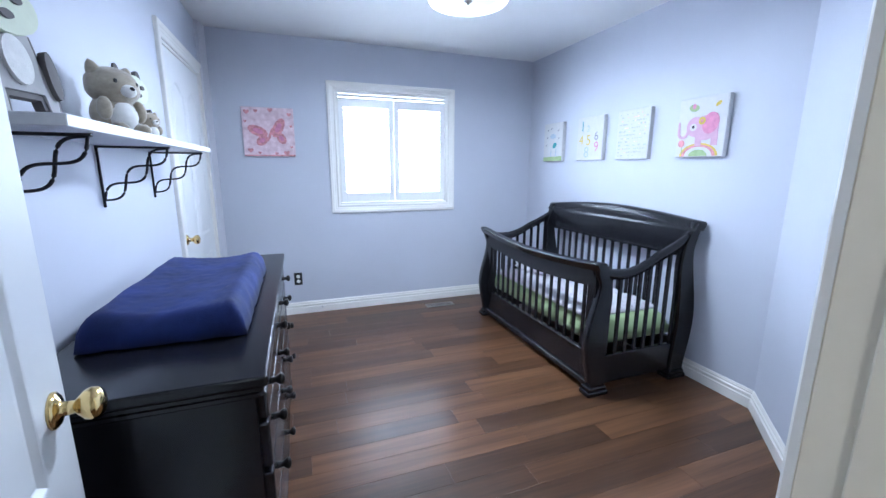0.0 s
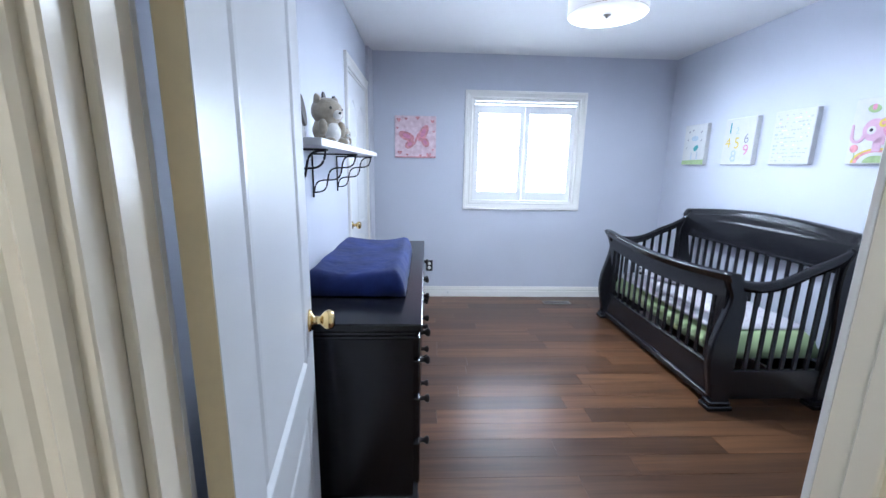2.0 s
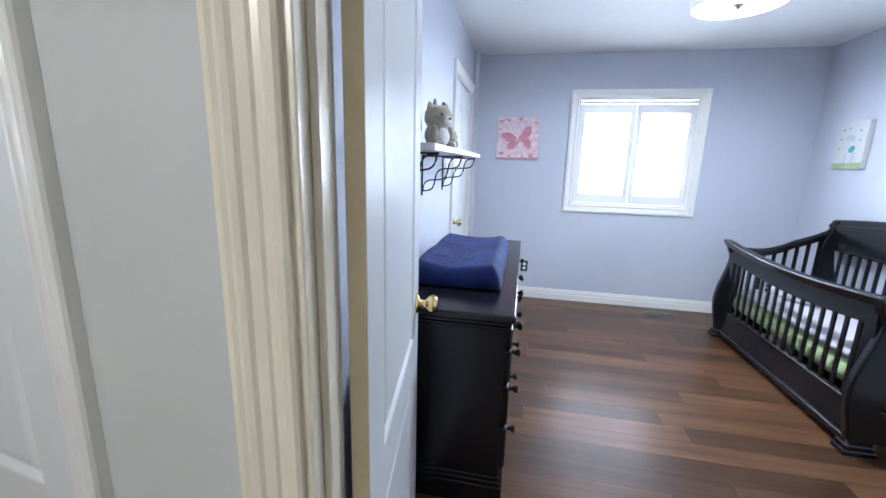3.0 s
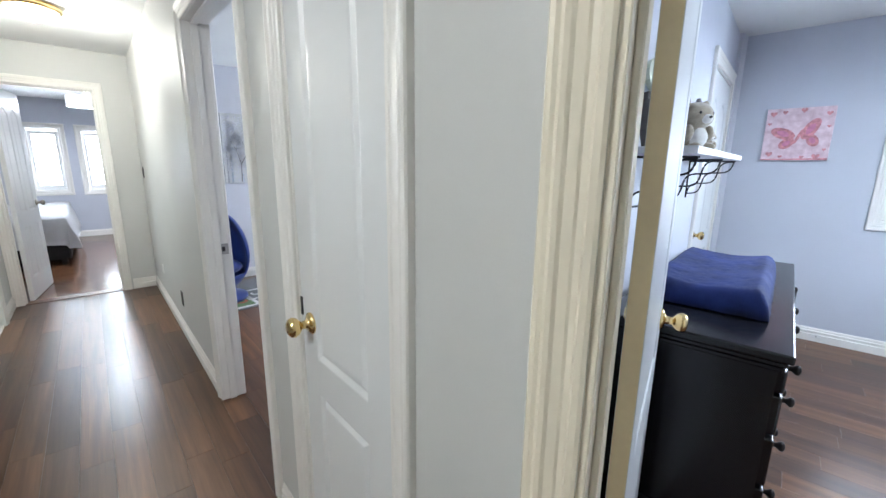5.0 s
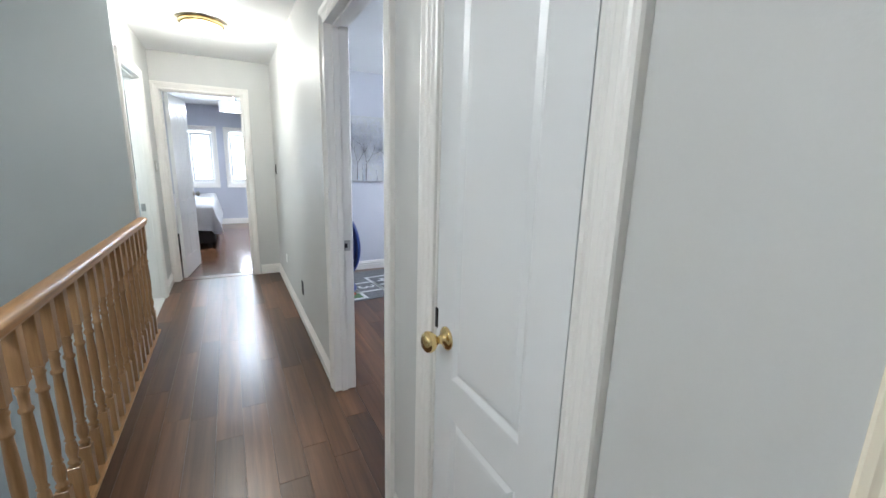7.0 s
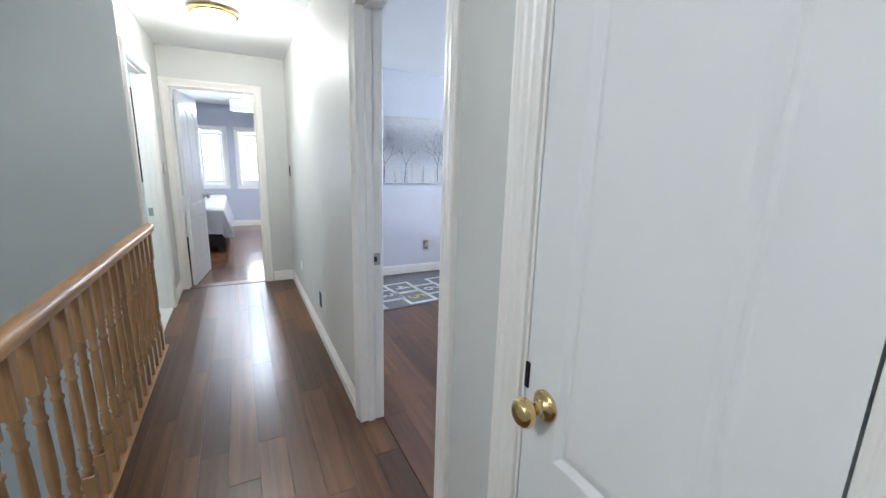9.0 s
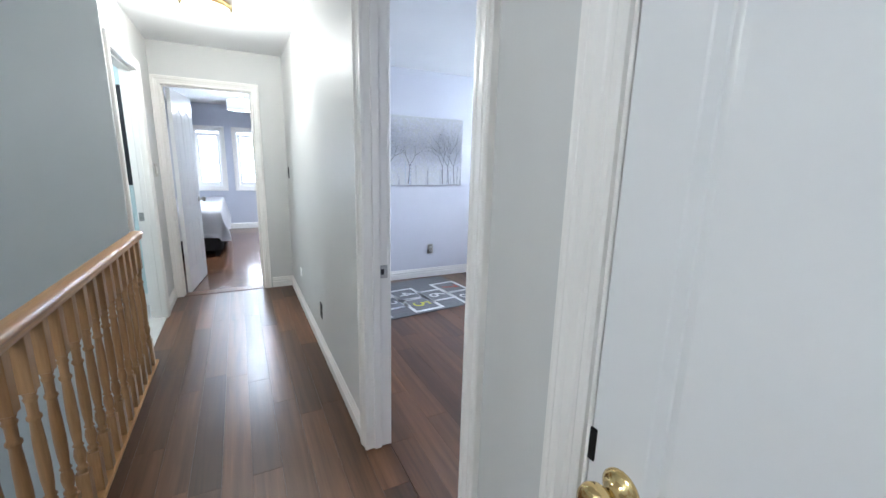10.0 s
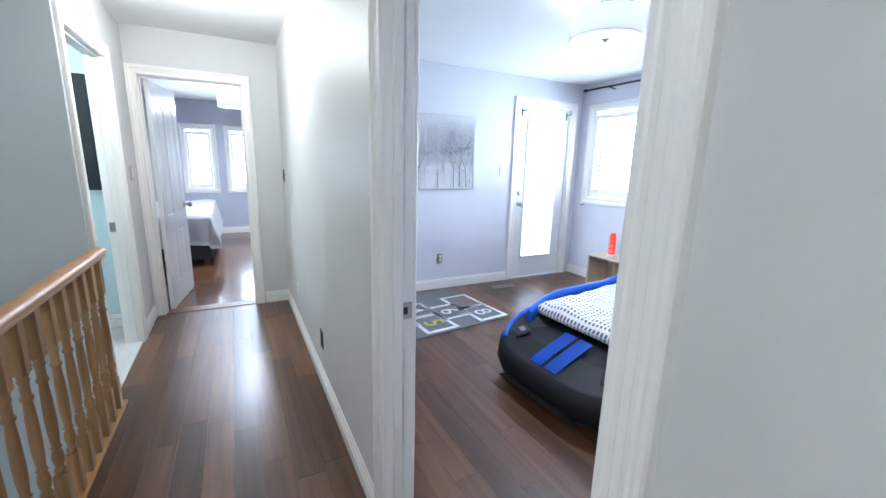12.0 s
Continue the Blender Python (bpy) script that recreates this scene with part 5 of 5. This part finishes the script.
# an assumed, unseen second flush lamp over the stairwell side of the hall
t = thing("ceiling_lamp", pose(-0.05, -0.55, 0), "flush brass-rimmed ceiling lamp with glowing bowl", "ceiling lamp")
bm = bmesh.new()
lathe(bm, [(0.145, CEIL - 0.045), (0.158, CEIL - 0.038), (0.160, CEIL - 0.022), (0.150, CEIL - 0.008), (0.135, CEIL)], 36)
part("rim", bm, "brass", t, "pale brass rim")
bm = bmesh.new()
lathe(bm, [(0.0, CEIL - 0.105), (0.05, CEIL - 0.101), (0.095, CEIL - 0.085), (0.125, CEIL - 0.064), (0.142, CEIL - 0.040)], 36)
part("bowl", bm, "shade_warm", t, "white glowing glass bowl")

# ---- boy's room ----
def trees_picture():
    t = picture(pose(RX0, 2.64, 1.13, 0, 0, 90), 1.25, 0.77, 0.035, "canvas", "wide canvas print of bare black trees in white woods")
    rnd = random.Random(11)
    D = 0.035
    for k in range(26):
        x = rnd.uniform(-0.6, 0.6)
        w = rnd.uniform(0.004, 0.02)
        z1 = rnd.uniform(0.12, 0.36)
        paint(t, "trunk", [(x, 0.01), (x + w, 0.01), (x + w * 0.7 + rnd.uniform(-.02, .02), z1), (x + w * 0.4, z1)], D, rnd.choice(("grey_ink", "sky_blue", "grey_ink")))
    bm = bmesh.new()
    for k in range(4200):
        x, z = rnd.uniform(-0.61, 0.61), rnd.gauss(0.44, 0.19)
        if not 0.02 < z < 0.75:
            continue
        a, l, w = rnd.uniform(0, math.pi), rnd.uniform(0.004, 0.022), rnd.uniform(0.002, 0.006)
        dx, dz = math.cos(a), math.sin(a)
        bm.faces.new([bm.verts.new((x + dx * l * p - dz * w * q, -D - 0.001, z + dz * l * p + dx * w * q)) for p, q in ((-1, -1), (1, -1), (1, 1), (-1, 1))])
    tagged(part("foliage", bm, "grey_wash", t), kind="stuff")
    bm = bmesh.new()
    for x0, deep in ((0.36, 5), (0.44, 5), (0.52, 4), (-0.08, 2), (-0.34, 3), (-0.45, 2)):
        def branch(x, z, a, l, w, depth):
            x1, z1 = x + math.cos(a) * l, z + math.sin(a) * l
            if abs(x1) > 0.61 or z1 > 0.755 or z1 < 0.01:
                return
            nx, nz = -math.sin(a) * w, math.cos(a) * w
            bm.faces.new([bm.verts.new((px, -D - 0.0014, pz)) for px, pz in ((x - nx, z - nz), (x1 - nx * 0.6, z1 - nz * 0.6), (x1 + nx * 0.6, z1 + nz * 0.6), (x + nx, z + nz))])
            if depth:
                for s in (-1, 1):
                    branch(x1, z1, a + s * rnd.uniform(0.2, 0.6), l * rnd.uniform(0.6, 0.85), w * 0.6, depth - 1)
        branch(x0, 0.02, math.pi / 2 + rnd.uniform(-.1, .1), 0.20, 0.006, deep)
    tagged(part("branch_work", bm, "dark_ink", t), kind="stuff")
    return t


MAT["dark_ink"] = material("paint_black_ink", (0.10, 0.10, 0.11), 0.8, vary=0.3, scale=40)
MAT["grey_wash"] = material("paint_grey_wash", (0.56, 0.56, 0.62), 0.8, vary=0.15, scale=60, second=(0.68, 0.68, 0.73))
trees_picture()


def rug():
    t = thing("play_rug", pose(-3.44, 3.08, 0.0, 0, 0, 96), "grey hopscotch play rug with white squares and numbers on the floor", "rug")
    W, L = 1.0, 1.62
    bm = bmesh.new()
    box(bm, -L, 0, 0, W, 0.0, 0.009, 0.003)
    part("rug_base", bm, "rug_grey", t)
    MAT["rug_green"] = material("rug_green", (0.12, 0.20, 0.10), 0.95, vary=0.1, scale=20, bump=0.7, bump_scale=350)
    cells = [("8", -0.15, 0.22, "rug_white"), ("7", -0.15, 0.56, "rug_red"), ("6", -0.43, 0.39, "rug_white"), ("5", -0.71, 0.22, "rug_yellow"), ("4", -0.71, 0.56, "rug_white"), ("3", -0.99, 0.39, "rug_white"), ("2", -1.27, 0.22, "rug_red"), ("1", -1.27, 0.56, "rug_white")]
    for ch, u, v, mt in cells:
        a, b = 0.145, 0.165
        if ch in "643":
            b = 0.155
        bm = bmesh.new()
        w = 0.018
        for q in ((u - a, u + a, v - b - w, v - b + w), (u - a, u + a, v + b - w, v + b + w), (u - a - w, u - a + w, v - b - w, v + b + w), (u + a - w, u + a + w, v - b - w, v + b + w)):
            box(bm, *q, 0.0085, 0.0105)
        part("square_outline", bm, "rug_white", t)
        letters(t, "number", ch, 0, 0, 0, 0.26, mt, pose(u, v, 0.0105, 0, 0, -90))
    for u, v in ((-1.27, 0.39),):
        bm = bmesh.new()
        box(bm, u - 0.13, u + 0.13, v - 0.32, v + 0.32, 0.0085, 0.0095)
        part("green_field", bm, "rug_green", t)
    return t


rug()


def car_bed():
    """Toddler bed shaped as a car; its nose points along local -y."""
    t = thing("car_bed", pose(-2.22, 2.34, 0, 0, 0, 3), "black and blue plastic racing car bed", "bed")
    W, L = 0.56, 2.05

    def outline(grow, back=L):
        pts = []
        for k in range(25):
            a = math.pi * (1 + k / 24)
            c, s = math.cos(a), math.sin(a)
            pts.append(((W + grow) * math.copysign(abs(c) ** 0.55, c), 0.50 + (0.50 + grow) * s * abs(s) ** -0.25 if abs(s) > 1e-6 else 0.50))
        return pts + [(W + grow, back), (-W - grow, back)]

    def loft(rows, name, mat, cap=True):
        bm = bmesh.new()
        rings = [[bm.verts.new((x, y, z(x, y) if callable(z) else z)) for x, y in outline(g)] for g, z in rows]
        n = len(rings[0])
        for a, b in zip(rings, rings[1:]):
            for i in range(n):
                bm.faces.new((a[i], a[(i + 1) % n], b[(i + 1) % n], b[i])).smooth = True
        if cap:
            bm.faces.new(rings[-1])
        return part(name, bm, mat, t)

    hood = lambda x, y: 0.215 + 0.195 * min(1, max(0, y / 0.52)) ** 0.8 - 0.02 * (x / W) ** 2
    loft([(-0.10, 0.0), (-0.07, 0.02), (-0.030, 0.055), (-0.008, 0.075), (-0.022, 0.084), (-0.004, 0.098), (0.012, 0.135), (0.004, lambda x, y: hood(x, y) - 0.03), (-0.010, lambda x, y: hood(x, y) - 0.008), (-0.035, hood)], "body", "car_black")
    bm = bmesh.new()
    prism(bm, [(-0.30, 0.075), (0.30, 0.075), (0.25, 0.105), (-0.25, 0.105)], -0.025, 0.02)
    part("grille", bm, "black", t, "dark grille opening")
    edge = outline(-0.03)
    for run in (edge[0:8], edge[17:25]):
        bm = bmesh.new()
        tube(bm, [(x, y, hood(x, y) + 0.002) for x, y in run], 0.015, 8)
        part("hood_rim", bm, "car_blue", t, "bright blue hood rim")
    for sgn in (-1, 1):
        # blue top rim along each side, rising to the rear
        bm = bmesh.new()
        pts = []
        for k in range(16):
            u = k / 15
            y = 0.34 + (L - 0.34) * u
            x = sgn * (W - 0.02 - 0.10 * max(0, 1 - u * 4) ** 2)
            pts.append((x, y, 0.380 + 0.10 * min(1, u * 2.2) + 0.022 * math.sin(u * 9) * (u < 0.6)))
        rows = [[bm.verts.new((x + dx, y, z + dz)) for dx, dz in ((-0.026, -0.06), (-0.026, 0.0), (-0.011, 0.014), (0.014, 0.010), (0.026, -0.01), (0.026, -0.06))] for x, y, z in pts]
        for a, b in zip(rows, rows[1:]):
            for i in range(6):
                bm.faces.new((a[i], a[(i + 1) % 6], b[(i + 1) % 6], b[i])).smooth = True
        bm.faces.new(rows[0])
        bm.faces.new(list(reversed(rows[-1])))
        part("side_rim", bm, "car_blue", t, "bright blue side rim")
        bm = bmesh.new()
        xs = (0.012, 0.105) if sgn > 0 else (-0.105, -0.012)
        v = []
        for k in range(8):
            y = 0.05 + 0.30 * k / 7
            v.append([bm.verts.new((x, y, hood(x, y) + 0.004)) for x in xs])
        for a, b in zip(v, v[1:]):
            bm.faces.new((a[0], a[1], b[1], b[0]))
        bmesh.ops.solidify(bm, geom=bm.faces[:], thickness=0.003)
        part("hood_stripe", bm, "car_blue", t, "bright blue hood stripe")
        bm = bmesh.new()
        box(bm, -0.075, 0.075, -0.055, 0.055, -0.012, 0.010, 0.012, pose(sgn * 0.37, 0.22, 0.292, 22, sgn * 8, sgn * 28))
        hl = part("headlight", bm, "black", t, "recessed black headlight")
        bm = bmesh.new()
        box(bm, -0.05, 0.05, -0.018, 0.018, 0.008, 0.016, 0.006, pose(sgn * 0.37, 0.23, 0.297, 22, sgn * 8, sgn * 28))
        part("lens", bm, "steel", hl, "silver headlight lens")
        for y in (0.62, 1.62):
            bm = bmesh.new()
            lathe(bm, [(0.16, -0.02), (0.17, 0.0), (0.165, 0.025), (0.10, 0.03), (0.0, 0.028)], 28, pose(sgn * (W + 0.006), y, 0.17, 0, sgn * 90, 0))
            part("wheel", bm, "black", t, "black moulded wheel")
    return t


car_bed()


def check_material():
    mat = MAT["linen"].copy()
    mat.name = "checked_cotton"
    nt = mat.node_tree
    b = nt.nodes["Principled BSDF"]
    tc, mp = nt.nodes.new("ShaderNodeTexCoord"), nt.nodes.new("ShaderNodeMapping")
    mp.inputs["Scale"].default_value = (34, 34, 34)
    nt.links.new(tc.outputs["Object"], mp.inputs["Vector"])
    sep = nt.nodes.new("ShaderNodeSeparateXYZ")
    nt.links.new(mp.outputs[0], sep.inputs[0])
    waves = []
    for ax in ("X", "Y"):
        fr = nt.nodes.new("ShaderNodeMath")
        fr.operation = "FRACT"
        nt.links.new(sep.outputs[ax], fr.inputs[0])
        lt = nt.nodes.new("ShaderNodeMath")
        lt.operation, lt.inputs[1].default_value = "LESS_THAN", 0.52
        nt.links.new(fr.outputs[0], lt.inputs[0])
        waves.append(lt)
    add = nt.nodes.new("ShaderNodeMath")
    add.operation = "ADD"
    nt.links.new(waves[0].outputs[0], add.inputs[0])
    nt.links.new(waves[1].outputs[0], add.inputs[1])
    half = nt.nodes.new("ShaderNodeMath")
    half.operation, half.inputs[1].default_value = "MULTIPLY", 0.5
    nt.links.new(add.outputs[0], half.inputs[0])
    ramp = nt.nodes.new("ShaderNodeValToRGB")
    ramp.color_ramp.interpolation = "CONSTANT"
    e = ramp.color_ramp.elements
    e[0].position, e[0].color = 0.0, (0.72, 0.72, 0.74, 1)
    e[1].position, e[1].color = 0.75, (0.13, 0.13, 0.15, 1)
    nt.links.new(half.outputs[0], ramp.inputs["Fac"])
    nt.links.new(ramp.outputs["Color"], b.inputs["Base Color"])
    return mat


MAT["check"] = check_material()
soft_slab("duvet", pose(-2.22 - 0.50, 2.75, 0.360, 2, 0, 3), 0.97, 1.5, 0.085, "check", "white duvet with small dark checks on the car bed", "duvet", 0.03, 0.07)


def cube_shelf():
    t = thing("cube_shelf", pose(-3.82, 4.46, 0), "low pale wooden cube shelf under the window", "shelf unit")
    for nm, q in (("side", (0, 0.018, 0, 0.34, 0.0, 0.40)), ("side", (0.70, 0.718, 0, 0.34, 0.0, 0.40)), ("top", (-0.005, 0.723, -0.005, 0.34, 0.40, 0.418)), ("shelf_board", (0.018, 0.70, 0, 0.33, 0.02, 0.038)), ("back", (0.018, 0.70, 0.325, 0.335, 0.038, 0.40)), ("divider", (0.35, 0.368, 0, 0.33, 0.038, 0.40))):
        bm = bmesh.new()
        box(bm, *q, 0.002)
        part(nm, bm, "pale_wood", t)
    return t


cube_shelf()
t = thing("lava_lamp", pose(-3.62, 4.60, 0.418), "small glowing red patterned lamp on the cube shelf", "lamp")
bm = bmesh.new()
lathe(bm, [(0.045, 0), (0.047, 0.01), (0.036, 0.03), (0.0, 0.03)], 20)
part("base", bm, "plastic", t)
bm = bmesh.new()
lathe(bm, [(0.036, 0.03), (0.040, 0.08), (0.036, 0.20), (0.030, 0.265), (0, 0.268)], 20)
part("shade", bm, "lava", t, "glowing red lamp body")
for k in range(8):
    bm = bmesh.new()
    a = radians(200 + 45 * (k % 3) + 10)
    z = 0.07 + 0.055 * (k // 3)
    tube(bm, [(0.041 * math.cos(a + 0.28 * math.cos(q)), 0.041 * math.sin(a + 0.28 * math.cos(q)), z + 0.02 * math.sin(q)) for q in [2 * math.pi * i / 12 for i in range(13)]], 0.003, 5)
    part("ring_pattern", bm, "canvas", t)

t = thing("curtain_rod", pose(0, RY1 - 0.09, 2.315), "black curtain rod over the bedroom window", "curtain rod")
bm = bmesh.new()
tube(bm, [(-4.36, 0, 0), (-2.55, 0, 0)], 0.010, 10)
part("pole", bm, "iron", t)
for x in (-4.36, -2.55):
    bm = bmesh.new()
    lathe(bm, [(0.010, 0), (0.016, 0.01), (0.017, 0.03), (0.008, 0.06), (0, 0.065)], 12, pose(x, 0, 0, 0, -90 if x < -3 else 90, 0))
    part("finial", bm, "iron", t)
for x in (-4.02, -2.75):
    bm = bmesh.new()
    tube(bm, [(x, 0, -0.012), (x, 0.05, -0.02), (x, 0.088, -0.02)], 0.006, 6)
    part("bracket", bm, "iron", t)
t = thing("curtain_hook", pose(-4.33, RY1, 0.935), "black iron curtain tie-back hook on the wall", "curtain hook")
bm = bmesh.new()
tube(bm, [(0, 0, 0), (0, -0.05, 0.0), (0.03, -0.075, 0.004), (0.07, -0.07, 0.012)], 0.006, 6)
part("hook", bm, "iron", t)


for y in (3.93, 4.62):
    t = thing("curtain_bracket", pose(RX0 + 0.001, y, 2.03), "small black curtain bracket on the garden door frame", "curtain bracket", "garden door brackets")
    bm = bmesh.new()
    box(bm, -0.030, -0.026, -0.010, 0.010, -0.06, 0.03, 0.001)
    part("plate", bm, "iron", t)
    bm = bmesh.new()
    tube(bm, [(-0.028, 0, 0.0), (0.035, 0, 0.0), (0.050, 0, 0.012), (0.052, 0, 0.03)], 0.005, 6)
    part("hook", bm, "iron", t)


def egg_chair():
    t = thing("egg_chair", pose(-3.72, 1.72, 0.0105, 0, 0, -20), "navy blue egg-shaped child's chair on the rug", "chair")
    bm = bmesh.new()
    lathe(bm, [(0.21, 0), (0.225, 0.02), (0.215, 0.05), (0.12, 0.07), (0.06, 0.08), (0.05, 0.12)], 28)
    part("base", bm, "chair_blue", t)
    bm = bmesh.new()
    r = bmesh.ops.create_uvsphere(bm, u_segments=28, v_segments=20, radius=1)
    for v in r["verts"]:
        z = v.co.z
        v.co = Vector((v.co.x * (0.30 + 0.03 * z), v.co.y * (0.27 - 0.03 * z), 0.50 + z * 0.40))
    bmesh.ops.delete(bm, geom=[v for v in bm.verts if v.co.x > 0.10 + 0.10 * (0.4 - v.co.z) and v.co.z > 0.30], context="VERTS")
    for f in bm.faces:
        f.smooth = True
    bmesh.ops.solidify(bm, geom=bm.faces[:], thickness=0.02)
    part("shell", bm, "chair_blue", t)
    bm = bmesh.new()
    blob(bm, 0.03, 0, 0.34, 0.22, 0.20, 0.07, 18, 10, 0.05)
    part("cushion", bm, "chair_blue", t)
    return t


egg_chair()

# ---- far bedroom ----
t = thing("double_bed", pose(-8.80, -1.14, 0), "dark bed base under a white draped cover", "bed")
bm = bmesh.new()
box(bm, 0, 2.08, 0, 1.68, 0.05, 0.36, 0.02)
part("base", bm, "dark_bed", t)
for x, y in ((0.06, 0.06), (2.0, 0.06), (0.06, 1.60), (2.0, 1.60)):
    bm = bmesh.new()
    box(bm, x - 0.03, x + 0.03, y - 0.03, y + 0.03, 0, 0.05)
    part("leg", bm, "black", t)
bm = bmesh.new()
box(bm, 0.02, 2.06, 0.02, 1.66, 0.36, 0.62, 0.05, seg=3)
part("mattress", bm, "linen", t)


def bedspread():
    bm = bmesh.new()
    nx, ny = 50, 50
    W, L, H = 2.20, 1.84, 0.66
    grid = {}
    for i in range(nx + 1):
        for j in range(ny + 1):
            u, v = -0.12 + (W + 0.30) * i / nx, -0.12 + (L + 0.26) * j / ny
            x, y, z = u, v, H
            ox, oy = max(0, u - 2.08), max(0, v - 1.68)
            fold = 0.03 * math.sin(v * 17) * min(1, ox * 6) + 0.03 * math.sin(u * 15) * min(1, oy * 6)
            x = min(u, 2.09 + ox * 0.22) + fold * (ox > 0)
            y = min(v, 1.69 + oy * 0.22) + fold * (oy > 0)
            z = H - 0.03 * noise.noise(Vector((u * 3, v * 3, 0))) - (ox * 1.35 + oy * 1.35 if ox * oy == 0 else max(ox, oy) * 1.5)
            grid[i, j] = bm.verts.new((x, y, max(z, 0.20)))
    for i in range(nx):
        for j in range(ny):
            bm.faces.new((grid[i, j], grid[i + 1, j], grid[i + 1, j + 1], grid[i, j + 1])).smooth = True
    bmesh.ops.solidify(bm, geom=bm.faces[:], thickness=0.012)
    return single("bed_cover", bm, "linen", pose(-8.80, -1.14, 0), "white bed cover draped over the bed's corner", "bed cover")


bedspread()

# ---- bathroom ----
t = thing("bath_picture", pose(-4.60, -0.22, 1.13, 0, 0, 90), "tall black panel hanging on the aqua bathroom wall", "wall panel")
bm = bmesh.new()
box(bm, -0.30, 0.30, -0.025, 0, 0, 0.84, 0.004)
part("panel", bm, "black", t)
bm = bmesh.new()
lathe(bm, [(0.09, 0), (0.10, 0.01), (0.115, 0.26), (0.118, 0.27)], 24)
single("waste_bin", bm, "rug_green", pose(-4.46, -0.35, 0.0), "small dark green bin on the bathroom floor", "bin")

# ---- floor boards ----
planks(nursery_floor, NX0, NX1, 1.41, NY1, 0.127, 1.21, "walnut", "x", WORLD, 3, lambda x, y: not (x > 2.2 and y < 1.55 + (x - 2.05)))
planks(hall_floor, HX0, 2.1, 0.158, 1.392, 0.1235, 1.21, "walnut", "x", WORLD, 5)
planks(boys_floor, RX0, -0.62, 1.396, RY1, 0.127, 1.21, "walnut", "x", WORLD, 7)
planks(far_floor, FX, HX0 - 0.045, -2.0, 2.6, 0.083, 0.9, "cherry", "y", WORLD, 9)
